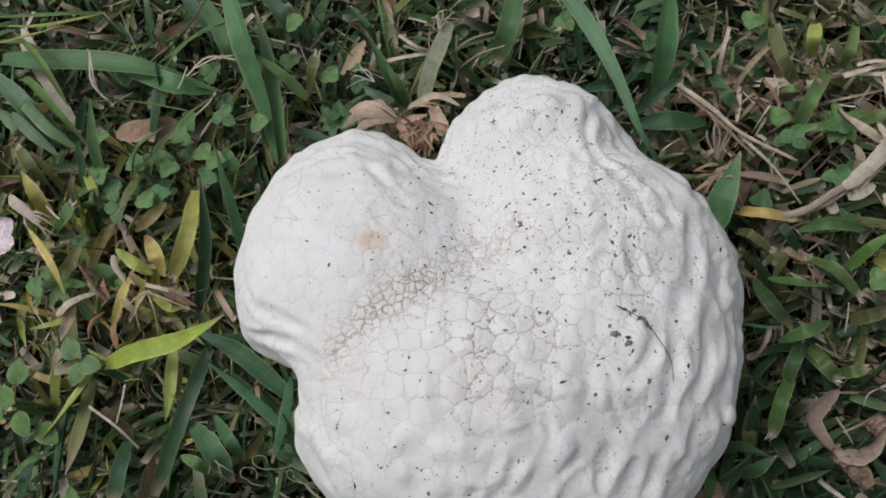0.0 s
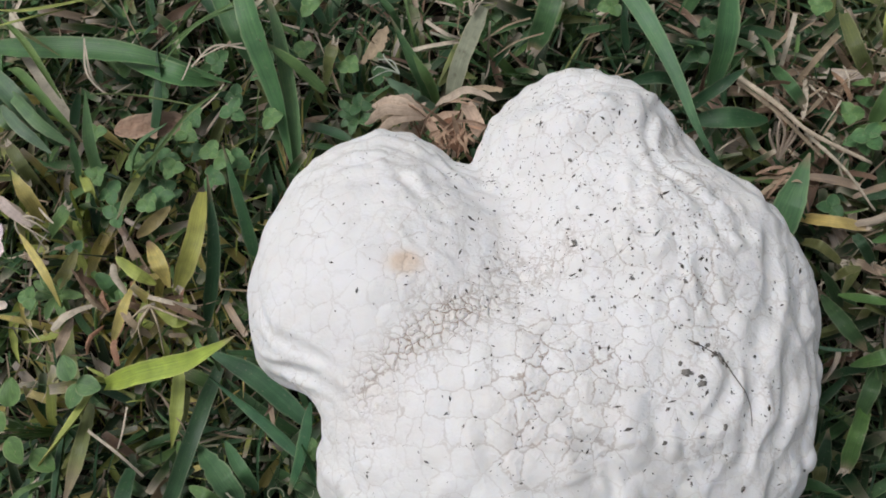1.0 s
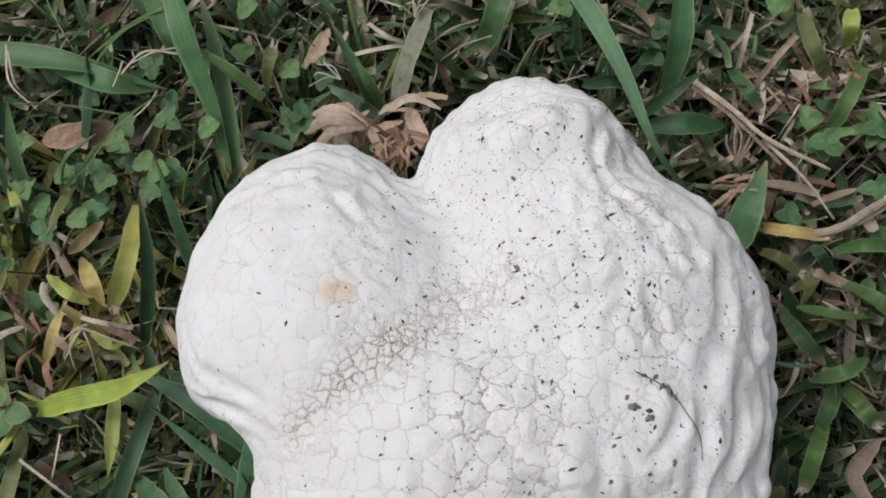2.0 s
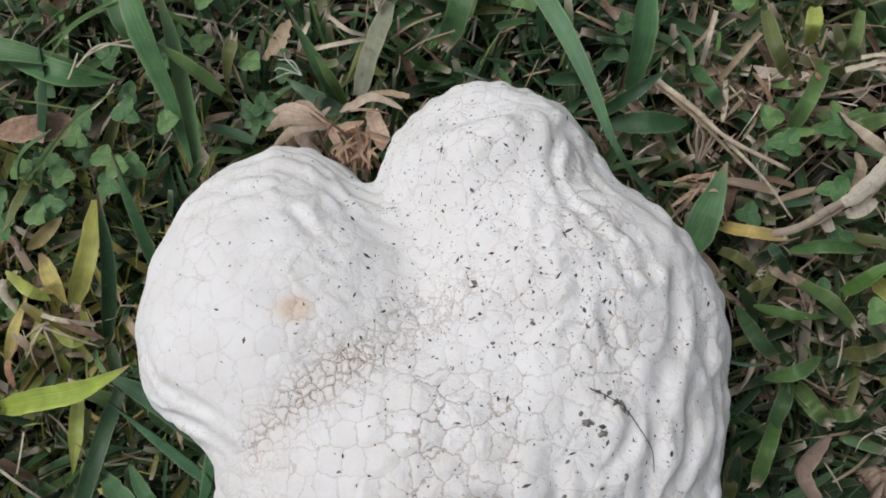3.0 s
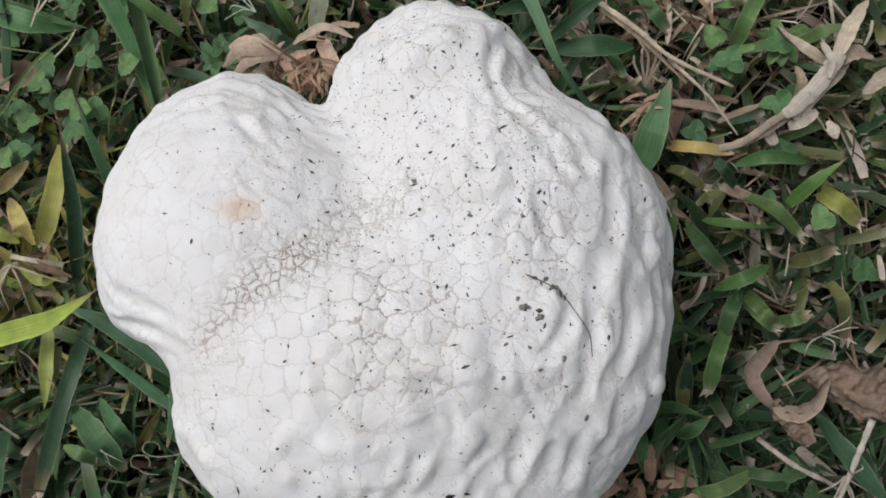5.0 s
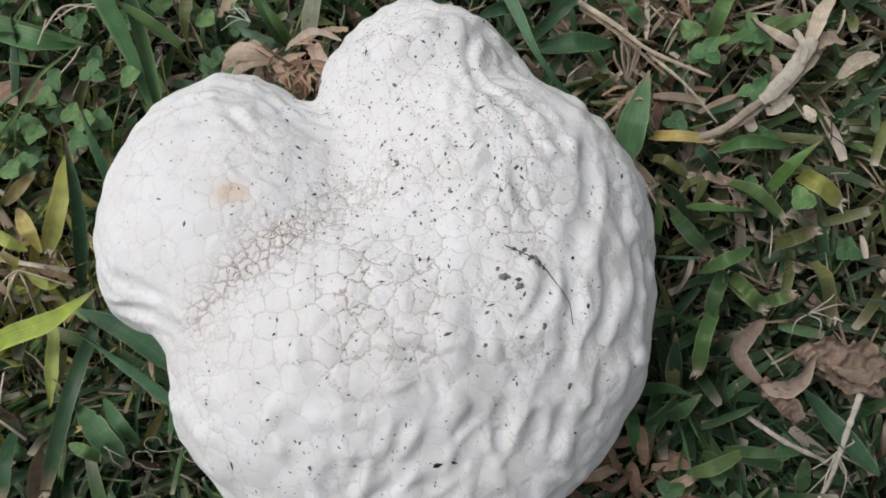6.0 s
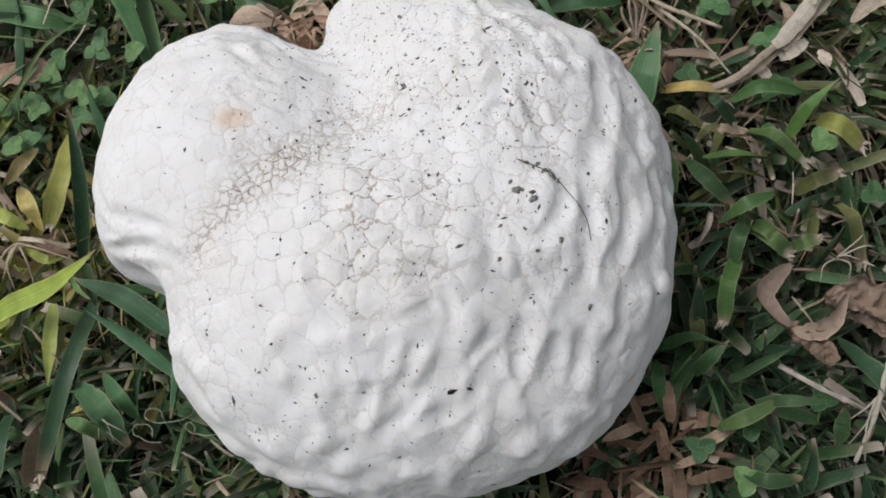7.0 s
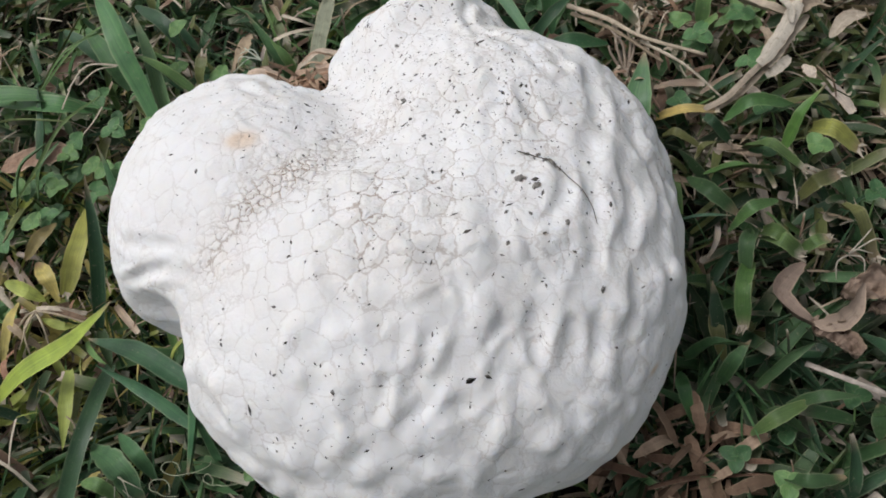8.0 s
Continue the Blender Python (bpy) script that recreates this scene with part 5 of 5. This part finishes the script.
def rosette(place, count, length, width, colour, label, seed):
    rng = rng_of(seed)
    weed = new("small_weed")
    weed.location = place
    for i in range(count):
        a = 2 * math.pi * i / count + rng.normal(0, 0.2)
        l = length * rng.uniform(0.7, 1.1)
        c, s = math.cos(a), math.sin(a)
        part("leaf", strip_mesh([(0, 0, 0), (c * l * 0.5, s * l * 0.5, l * 0.32), (c * l, s * l, l * 0.22)], width, colour, shape="both", clear=False), weed)
    return tagged(weed, label, "weed")


rosette((-0.209, 0.030, 0.014), 9, 0.013, 0.0042, FRESH, "small rosette weed with pointed fresh green leaves", 61)
rosette((-0.083, 0.103, 0.010), 8, 0.010, 0.0040, (0.070, 0.150, 0.060), "small rosette weed with pointed green leaves", 62)
rosette((0.136, 0.088, 0.012), 8, 0.012, 0.0045, FRESH, "small rosette weed with pointed fresh green leaves", 63)

# ======== dry stalks, leaves and litter ========


def stalk(points, radius, colour, label, **more):
    return tagged(part("dry_stalk", tube_mesh(points, radius, colour, STRAW, 8, 24, **more)), label, "stalk", "dry stalks on the lawn")


stalk([(0.069, 0.106, 0.024), (0.082, 0.093, 0.026), (0.094, 0.082, 0.023), (0.116, 0.071, 0.017)], 0.0012, (0.500, 0.420, 0.320), "pale dry grass stalk lying across the lawn", squash=0.7, knots=0.08)
stalk([(0.070, 0.105, 0.020), (0.084, 0.090, 0.022), (0.100, 0.075, 0.014)], 0.0010, (0.400, 0.320, 0.230), "tan dry grass stalk lying beside another stalk", squash=0.7, knots=0.08)
stalk([(0.093, 0.083, 0.020), (0.106, 0.068, 0.019), (0.117, 0.054, 0.012)], 0.0007, (0.480, 0.420, 0.330), "thin pale dry stalk on the grass", knots=0.1)
stalk([(0.147, -0.051, 0.026), (0.141, -0.063, 0.025), (0.136, -0.076, 0.020), (0.129, -0.089, 0.014)], 0.0011, (0.40, 0.37, 0.31), "pale frayed dry stalk under a dead leaf", knots=0.18)
stalk([(0.111, -0.056, 0.018), (0.121, -0.065, 0.022), (0.133, -0.072, 0.018), (0.138, -0.076, 0.014)], 0.0010, (0.360, 0.315, 0.275), "greyish dry stalk lying in the grass", squash=0.5, knots=0.1)


def frayed(root, tips, radius, colour, label):
    thing = new("frayed_straw")
    thing.location = root
    for i, (x, y, z) in enumerate(tips):
        d = Vector((x, y, z)) - Vector(root)
        part("fibre", tube_mesh([(0, 0, 0), tuple(d * 0.5 + Vector((0.002 * (-1) ** i, 0.001, 0.003))), tuple(d)], radius, colour, STRAW, 6, 8), thing)
    return tagged(thing, label, "straw")


frayed((0.138, -0.070, 0.020), [(0.128, -0.084, 0.012), (0.132, -0.089, 0.014), (0.138, -0.088, 0.013), (0.144, -0.083, 0.012), (0.126, -0.078, 0.012), (0.147, -0.076, 0.016), (0.143, -0.066, 0.022)], 0.00038, (0.42, 0.385, 0.32), "frayed bundle of pale straw fibres on grass")
frayed((0.137, -0.022, 0.016), [(0.146, -0.016, 0.020), (0.144, -0.024, 0.018), (0.149, -0.020, 0.018), (0.131, -0.029, 0.014), (0.140, -0.030, 0.014)], 0.00034, (0.42, 0.385, 0.32), "frayed pale straw tips in the grass")


def dry_stem(label):
    """A dead shoot: a flattened stem, papery sheaths round its joint and withered leaves above."""
    thing = new("dead_grass_shoot")
    pale, tan = (0.42, 0.38, 0.32), (0.34, 0.285, 0.225)
    flat = lambda name, points, width, colour, **more: part(name, strip_mesh(points, width, colour, mat=STRAW, thick=0.0009, ragged=more.pop("ragged", 0.05), **more), thing)
    flat("stem", [(0.103, 0.048, 0.013), (0.117, 0.050, 0.017), (0.126, 0.055, 0.019), (0.136, 0.060, 0.022)], 0.0026, tan, shape="even", fold=-0.30)
    flat("stem", [(0.108, 0.047, 0.012), (0.124, 0.052, 0.015), (0.135, 0.058, 0.019)], 0.0022, (0.42, 0.35, 0.27), shape="even", fold=-0.3)
    flat("joint", [(0.131, 0.057, 0.023), (0.137, 0.061, 0.026), (0.143, 0.067, 0.028), (0.149, 0.074, 0.028), (0.152, 0.078, 0.027)], 0.0056, pale, shape="cut", fold=-0.34)
    flat("sheath", [(0.134, 0.056, 0.022), (0.141, 0.062, 0.024), (0.148, 0.068, 0.024), (0.155, 0.074, 0.022)], 0.0042, (0.43, 0.37, 0.29), shape="cut", fold=-0.2, twist=0.4)
    flat("sheath", [(0.133, 0.054, 0.019), (0.137, 0.054, 0.022), (0.143, 0.058, 0.022)], 0.0040, pale, shape="cut", fold=0.25, twist=-0.4)
    flat("dry_leaf", [(0.148, 0.073, 0.027), (0.152, 0.080, 0.030), (0.156, 0.087, 0.030), (0.163, 0.096, 0.026)], 0.0056, (0.43, 0.36, 0.28), shape="both", fold=0.32, twist=0.5)
    flat("dry_leaf", [(0.149, 0.073, 0.026), (0.143, 0.075, 0.030), (0.137, 0.081, 0.029), (0.132, 0.090, 0.024)], 0.0052, (0.40, 0.335, 0.26), shape="both", fold=0.30, twist=-0.7)
    flat("dry_leaf", [(0.150, 0.074, 0.025), (0.157, 0.077, 0.026), (0.165, 0.076, 0.021)], 0.0062, (0.40, 0.32, 0.24), shape="both", fold=0.2, twist=0.6)
    flat("dry_leaf", [(0.145, 0.067, 0.030), (0.146, 0.073, 0.032), (0.144, 0.080, 0.031)], 0.0026, pale, shape="cut", fold=0.3)
    flat("dry_leaf", [(0.160, 0.063, 0.020), (0.167, 0.068, 0.023), (0.176, 0.070, 0.020)], 0.0058, (0.40, 0.34, 0.27), shape="both", fold=0.25)
    flat("dry_leaf", [(0.138, 0.076, 0.020), (0.139, 0.069, 0.021), (0.137, 0.062, 0.014)], 0.0036, (0.34, 0.27, 0.20), shape="both", fold=0.3)
    return tagged(thing, label, "dry stem")


dry_stem("pale dead grass stem with papery sheaths lying on lawn")
tagged(part("petal", sheet_mesh((0.148, 0.051, 0.020), 1.9, 0.0075, 0.0042, (0.55, 0.48, 0.40), (0.48, 0.40, 0.32), 0.4, 0.5, 5, STRAW)), "small pale dry bract lying on green grass", "petal")
tagged(part("petal", sheet_mesh((-0.236, 0.050, 0.026), 1.3, 0.020, 0.016, (0.66, 0.58, 0.62), (0.58, 0.50, 0.52), 0.5, 0.4, 6, STRAW)), "pale pinkish fallen petal on the grass", "petal")
tagged(part("dead_leaf", sheet_mesh((-0.171, 0.101, 0.020), 3.16, 0.034, 0.0130, (0.300, 0.195, 0.138), (0.340, 0.245, 0.180), 0.5, 0.3, 7, STRAW, rough=0.10)), "flat reddish brown dead leaf under fine grass blades", "leaf")


def curled_leaf(label):
    """A shrivelled leaf: a crumpled blade, a twisted arm that joins it, and a torn end."""
    thing = new("dead_leaf")
    brown, dark, light = (0.250, 0.185, 0.142), (0.165, 0.118, 0.090), (0.300, 0.230, 0.180)
    part("leaf_blade", sheet_mesh((0.144, -0.039, 0.023), -0.22, 0.031, 0.017, brown, dark, 1.0, 0.5, 8, STRAW, rough=0.34, thick=0.0006), thing)
    part("leaf_blade", sheet_mesh((0.147, -0.047, 0.019), -0.45, 0.024, 0.008, light, dark, 0.8, 0.4, 12, STRAW, rough=0.40, thick=0.0006), thing)
    part("leaf_blade", sheet_mesh((0.121, -0.051, 0.024), -0.95, 0.018, 0.0095, (0.235, 0.170, 0.130), dark, 1.0, -0.5, 9, STRAW, rough=0.34, thick=0.0006), thing)
    part("leaf_stalk", strip_mesh([(0.122, -0.023, 0.020), (0.114, -0.028, 0.026), (0.109, -0.034, 0.029), (0.112, -0.041, 0.028), (0.118, -0.047, 0.025)], 0.0066, (0.235, 0.175, 0.140), shape="both", twist=0.8, ragged=0.06, fold=0.4, mat=STRAW, thick=0.0007), thing)
    part("leaf_edge", strip_mesh([(0.115, -0.046, 0.026), (0.122, -0.048, 0.029), (0.128, -0.045, 0.030), (0.134, -0.037, 0.029)], 0.0064, light, shape="both", twist=-0.8, ragged=0.06, fold=0.4, mat=STRAW, thick=0.0007), thing)
    return tagged(thing, label, "leaf")


curled_leaf("shrivelled brown dead leaf curled on the lawn")


def litter(name, place, count, spread, length, width, tones, height, label, seed, inward=0.0):
    """A heap of torn dry strips, each of them its own piece."""
    rng = rng_of(seed)
    thing = new(name)
    thing.location = place
    for i in range(count):
        a = rng.uniform(0, 2 * math.pi)
        r = spread * math.sqrt(rng.random())
        b = a + math.pi * inward + rng.normal(0, 0.8)
        l = rng.uniform(*length)
        c = np.array([r * math.cos(a), r * math.sin(a) * 0.75, rng.uniform(*height)])
        d = np.array([math.cos(b), math.sin(b), rng.uniform(-0.35, 0.45)]) * l
        bow = np.array([0, 0, rng.uniform(0.1, 0.4) * l])
        world = [c - d / 2 + np.array(place), c + bow + np.array(place), c + d / 2 + np.array(place)]
        me = strip_mesh([tuple(w) for w in world], rng.uniform(*width), tones[i % len(tones)], shape=("cut", "both", "cut")[i % 3], roll=rng.normal(0, 0.5), twist=rng.normal(0, 0.7), fold=rng.uniform(-0.35, 0.35), ragged=0.05, mat=STRAW, thick=0.0004)
        me.transform(Matrix.Translation(-Vector(place)))
        part("dry_strip", me, thing)
    return tagged(thing, label, "dry grass")


litter("dry_grass_clump", (-0.040, 0.085, 0.0), 30, 0.015, (0.008, 0.020), (0.0005, 0.0022), ((0.40, 0.285, 0.21), BROWN, (0.44, 0.31, 0.22), (0.20, 0.105, 0.065), (0.30, 0.18, 0.12)), (0.016, 0.052), "tan torn dry grass caught in the mushroom's cleft", 41)
litter("dry_grass_clump", (-0.061, 0.093, 0.0), 9, 0.011, (0.010, 0.020), (0.0020, 0.0050), ((0.42, 0.34, 0.27), (0.36, 0.27, 0.205), TAN), (0.022, 0.034), "pale tan dry leaf scraps beside the mushroom", 42)
litter("dead_leaf_litter", (0.064, -0.082, 0.0), 72, 0.028, (0.008, 0.022), (0.0010, 0.0048), (BROWN, (0.26, 0.17, 0.115), (0.36, 0.26, 0.185), (0.13, 0.075, 0.05)), (-0.006, 0.014), "brown crumpled dead leaf litter beside the mushroom", 43)
litter("dead_leaf_litter", (0.110, 0.096, 0.0), 80, 0.028, (0.005, 0.017), (0.0005, 0.0021), (BROWN, (0.24, 0.175, 0.125), (0.26, 0.165, 0.105), PALE, TAN, (0.12, 0.075, 0.05)), (0.004, 0.018), "tan and brown dead grass scraps in a bare patch", 44)
litter("dead_leaf_litter", (0.086, 0.066, 0.0), 16, 0.009, (0.008, 0.016), (0.0008, 0.0020), (TAN, (0.36, 0.24, 0.17)), (0.006, 0.020), "short tan dry grass stubs by the mushroom", 45)
litter("dead_leaf_litter", (-0.176, 0.020, 0.0), 22, 0.028, (0.008, 0.022), (0.0012, 0.0036), (TAN, BROWN, PALE, (0.36, 0.20, 0.13)), (0.008, 0.022), "tan and reddish dry scraps among yellowed grass", 46)


def torn_tussock(label):
    """Broad torn sheaths of a dead tussock, curled fibres hanging into the cleft under them."""
    thing = new("dead_tussock")
    flap = lambda points, width, colour, **more: part("torn_sheath", strip_mesh(points, width, colour, mat=STRAW, thick=0.0005, ragged=0.06, **more), thing)
    for tip, width, tone, bend in (((-0.071, 0.099, 0.032), 0.0050, 1.05, 0.004), ((-0.074, 0.092, 0.031), 0.0044, 0.95, 0.006), ((-0.070, 0.085, 0.034), 0.0036, 0.85, 0.004), ((-0.062, 0.101, 0.034), 0.0038, 0.75, 0.003)):
        flap([(-0.047, 0.089, 0.042), (0.5 * (tip[0] - 0.047), 0.5 * (tip[1] + 0.091), 0.040 + bend), tip], width, tuple(tone * c for c in (0.43, 0.335, 0.26)), shape="both", fold=-0.25, twist=0.5)
    flap([(-0.045, 0.096, 0.036), (-0.039, 0.096, 0.042), (-0.031, 0.098, 0.044), (-0.021, 0.094, 0.042)], 0.0036, (0.44, 0.36, 0.285), shape="both", fold=0.2, twist=0.3)
    flap([(-0.032, 0.094, 0.042), (-0.029, 0.086, 0.048), (-0.025, 0.076, 0.051)], 0.0056, (0.40, 0.295, 0.225), shape="cut", fold=0.2, roll=0.3)
    flap([(-0.041, 0.090, 0.040), (-0.037, 0.083, 0.044), (-0.034, 0.074, 0.044)], 0.0060, (0.20, 0.105, 0.065), shape="cut", fold=0.25)
    flap([(-0.049, 0.090, 0.040), (-0.044, 0.083, 0.046), (-0.039, 0.073, 0.050)], 0.0032, (0.38, 0.265, 0.195), shape="both", fold=0.3)
    flap([(-0.047, 0.088, 0.042), (-0.041, 0.087, 0.047), (-0.034, 0.089, 0.046)], 0.0030, (0.42, 0.30, 0.22), shape="both", fold=0.3)
    rng = rng_of(47)
    for i in range(12):
        a = rng.uniform(-0.5, 0.5)
        top = (-0.042 + 0.014 * rng.random(), 0.079 + 0.005 * rng.random(), 0.047 + 0.004 * rng.random())
        end = (top[0] + 0.010 * a, top[1] - rng.uniform(0.006, 0.012), 0.050 + 0.006 * rng.random())
        mid = (0.5 * (top[0] + end[0]) + 0.004 * rng.normal(), 0.5 * (top[1] + end[1]), 0.053 + 0.003 * rng.random())
        part("curled_strip", strip_mesh([top, mid, end], rng.uniform(0.0007, 0.0018), ((0.42, 0.29, 0.20), (0.34, 0.21, 0.14))[i % 2], shape="both", twist=rng.normal(0, 1.0), fold=0.3, ragged=0.05, mat=STRAW, thick=0.0004), thing)
    return tagged(thing, label, "dry grass")


torn_tussock("torn papery tan tussock stuck in the mushroom's cleft")


frayed((-0.128, -0.046, 0.024), [(-0.124, -0.056, 0.020), (-0.121, -0.058, 0.018), (-0.131, -0.055, 0.018), (-0.118, -0.054, 0.022), (-0.134, -0.050, 0.020)], 0.00030, (0.40, 0.40, 0.30), "frayed pale green straw fibres in dark grass")
frayed((-0.150, -0.020, 0.022), [(-0.158, -0.010, 0.026), (-0.153, -0.008, 0.024), (-0.146, -0.030, 0.016), (-0.143, -0.034, 0.014)], 0.00035, (0.34, 0.27, 0.20), "branched tan dry stem in dark grass")
frayed((-0.228, 0.062, 0.022), [(-0.214, 0.056, 0.018), (-0.213, 0.052, 0.018), (-0.216, 0.049, 0.016), (-0.219, 0.047, 0.016), (-0.215, 0.060, 0.020)], 0.00050, PALE, "frayed pale straw beside a fallen petal")
frayed((-0.160, 0.022, 0.028), [(-0.170, 0.010, 0.022), (-0.166, 0.006, 0.020), (-0.158, 0.004, 0.018), (-0.140, 0.014, 0.022), (-0.173, 0.016, 0.022)], 0.00055, (0.42, 0.35, 0.25), "branched pale dry stem among yellowed grass")
frayed((0.090, 0.058, 0.004), [(0.087, 0.070, 0.020), (0.089, 0.071, 0.021), (0.092, 0.070, 0.019), (0.085, 0.067, 0.016)], 0.00080, (0.42, 0.33, 0.25), "upright tan dry grass stubs by the mushroom")
frayed((0.086, 0.078, 0.006), [(0.083, 0.090, 0.022), (0.086, 0.092, 0.023), (0.089, 0.090, 0.021), (0.081, 0.086, 0.018), (0.091, 0.087, 0.018)], 0.00070, (0.44, 0.36, 0.29), "upright pale dry grass stubs beside a stalk")
frayed((-0.031, 0.134, 0.034), [(-0.030, 0.141, 0.037), (-0.027, 0.142, 0.036), (-0.024, 0.141, 0.035), (-0.022, 0.138, 0.034), (-0.034, 0.139, 0.035)], 0.00045, (0.46, 0.40, 0.32), "frayed torn end of a dry straw")
frayed((-0.060, 0.112, 0.032), [(-0.069, 0.119, 0.031), (-0.071, 0.115, 0.030), (-0.073, 0.111, 0.030), (-0.067, 0.122, 0.030)], 0.00035, (0.42, 0.46, 0.38), "silvery frayed fibres on a grass leaf")
frayed((0.150, 0.105, 0.018), [(0.166, 0.112, 0.022), (0.168, 0.106, 0.022), (0.167, 0.100, 0.020), (0.160, 0.092, 0.016), (0.140, 0.108, 0.014)], 0.00060, PALE, "bundle of pale dry straw on the lawn")


def fibre(start, turns, size, rise, label, seed):
    rng = rng_of(seed)
    pts = []
    for i in range(14):
        a = turns * 2 * math.pi * i / 13
        r = size * (1 - 0.45 * i / 13)
        pts.append((start[0] + r * math.cos(a) + 0.0012 * i, start[1] + 0.6 * r * math.sin(a) + rng.normal(0, 0.0002), start[2] + rise * math.sin(a * 0.5) + rng.normal(0, 0.0002)))
    return tagged(part("curled_fibre", tube_mesh(pts, 0.00024, (0.30, 0.32, 0.22), STRAW, 6, 40)), label, "grass fibre", "curled fibres")


fibre((-0.110, -0.050, 0.022), 1.2, 0.006, 0.004, "curly pale green dry grass fibre", 51)
fibre((-0.118, -0.056, 0.020), 0.7, 0.009, 0.004, "curly pale dry grass fibre in dark grass", 52)
fibre((-0.100, -0.056, 0.018), 0.8, 0.006, 0.003, "curly pale green dry grass fibre", 53)

# ======== dirt on the puffball ========
bpy.context.view_layer.update()
BALL = bpy.data.objects["puffball_mushroom"]


def on_ball(x, y):
    hit, at, normal, _ = BALL.ray_cast((x, y, 0.3), (0, 0, -1))
    return (at, normal) if hit else (None, None)


def crumb(x, y, size, seed):
    at, normal = on_ball(x, y)
    bm = bmesh.new()
    bmesh.ops.create_icosphere(bm, subdivisions=3, radius=1.0)
    for v in bm.verts:
        away = v.co + Vector((seed * 3.1, seed, 0))
        v.co *= 1 + 0.6 * noise.noise(away * 1.7) + 0.5 * noise.noise(away * 4.1)
        v.co = Vector((v.co.x * size * 0.44, v.co.y * size * 0.28, v.co.z * size * 0.16))
    me = bpy.data.meshes.new("soil_crumb")
    bm.to_mesh(me)
    bm.free()
    me.polygons.foreach_set("use_smooth", np.full(len(me.polygons), True))
    me.materials.append(CRUMB)
    ob = new("soil_crumb", me)
    ob.matrix_basis = Matrix.Translation(at) @ normal.to_track_quat("Z", "Y").to_matrix().to_4x4() @ pose(0, 0, 0, 0, 0, seed * 77 % 360)
    return tagged(ob, "dark grey soil crumb stuck on white skin", "soil crumb", "crumbs on the puffball")


CRUMBS = [(0.0055, 0.0545, 1.7), (0.0059, 0.0270, 2.2), (0.0023, 0.0347, 1.3), (0.0257, 0.0578, 1.0), (0.0251, 0.0357, 1.1), (0.0106, 0.0104, 1.5),
          (0.0163, 0.0073, 1.2), (0.0358, 0.0142, 1.6), (0.0215, 0.0153, 1.5), (0.0413, 0.0338, 1.0), (0.0714, 0.0247, 1.1), (0.0345, -0.0109, 3.2),
          (0.0384, -0.0138, 3.0), (0.0408, -0.0034, 2.0), (0.0440, -0.0071, 3.4), (0.0378, -0.0030, 1.6), (0.0442, -0.0252, 2.0), (0.0277, -0.0294, 1.5),
          (0.0376, -0.0278, 1.3), (0.0495, -0.0417, 2.2), (0.0697, -0.0373, 1.3)]
for i, (x, y, mm) in enumerate(CRUMBS):
    crumb(x, y, mm / 1000, i)
CRUMBS = [(0.0289, -0.0206, 1.4), (0.0352, -0.0217, 1.2), (0.0000, 0.0772, 1.1), (-0.0388, -0.0509, 1.1), (-0.0239, -0.0586, 1.6), (-0.0116, -0.0590, 1.1),
          (-0.0514, -0.0297, 1.1), (-0.0536, -0.0387, 1.2), (-0.0250, -0.0251, 0.9), (0.0443, -0.0327, 1.2), (0.0349, -0.0401, 1.2), (0.0425, -0.0058, 2.2),
          (0.0395, -0.0046, 1.3), (0.0330, -0.0085, 1.6), (0.0455, -0.0090, 1.4)]
for i, (x, y, mm) in enumerate(CRUMBS):
    crumb(x, y, mm / 1000, 30 + i)


def flecks(count, seed):
    """Tiny dark flecks, strewn most thickly over one side."""
    rng = rng_of(seed)
    co, quads = [], []
    box = np.array([(a, b, c) for a, b in ((-1, 0), (0, -1), (1, 0), (0, 1)) for c in (-0.5, 1)])
    sides = np.array([(0, 2, 3, 1), (2, 4, 5, 3), (4, 6, 7, 5), (6, 0, 1, 7), (1, 3, 5, 7)])
    while len(co) < count:
        x, y = rng.uniform(-0.10, 0.085), rng.uniform(-0.085, 0.10)
        thick = 0.08 + 0.75 * bell(x, y, 0.024, 0.018, 0.042, 0.050) + 1.0 * bell(x, y, 0.000, 0.052, 0.030, 0.034) + 0.25 * bell(x, y, -0.02, -0.055, 0.03, 0.02)
        if rng.random() > thick:
            continue
        at, normal = on_ball(x, y)
        if at is None or at.z < 0.03:
            continue
        size = 0.000080 * (1 + rng.exponential(1.15))
        shape = box * (size * rng.uniform(1.0, 2.8), size * rng.uniform(0.6, 1.0), 0.00007) * rng.uniform(0.7, 1.2, (8, 1))
        turn = np.array(normal.to_track_quat("Z", "Y").to_matrix() @ Matrix.Rotation(rng.uniform(0, 6.3), 3, "Z"))
        quads.append(sides + 8 * len(co))
        co.append(shape @ turn.T + np.array(at))
    me = mesh_of("dirt_flecks", np.concatenate(co), np.concatenate(quads), FLECK)
    return tagged(new("dirt_flecks", me), "tiny dark soil flecks strewn over white mushroom skin", "dirt", kind="stuff")


flecks(2000, 91)
ROOT = [(0.0356, -0.0021), (0.0400, -0.0043), (0.0442, -0.0074), (0.0476, -0.0118), (0.0503, -0.0165), (0.0517, -0.0196), (0.0520, -0.0249)]
path = []
for x, y, _ in curve_through([(x, y, 0) for x, y in ROOT], 26):
    at, normal = on_ball(x, y)
    path.append(tuple(at + normal * 0.0003))
tagged(part("root_hair", tube_mesh(path, 0.00016, DARK, STRAW, 6, 40)), "thin dark root hair lying on white skin", "root hair")
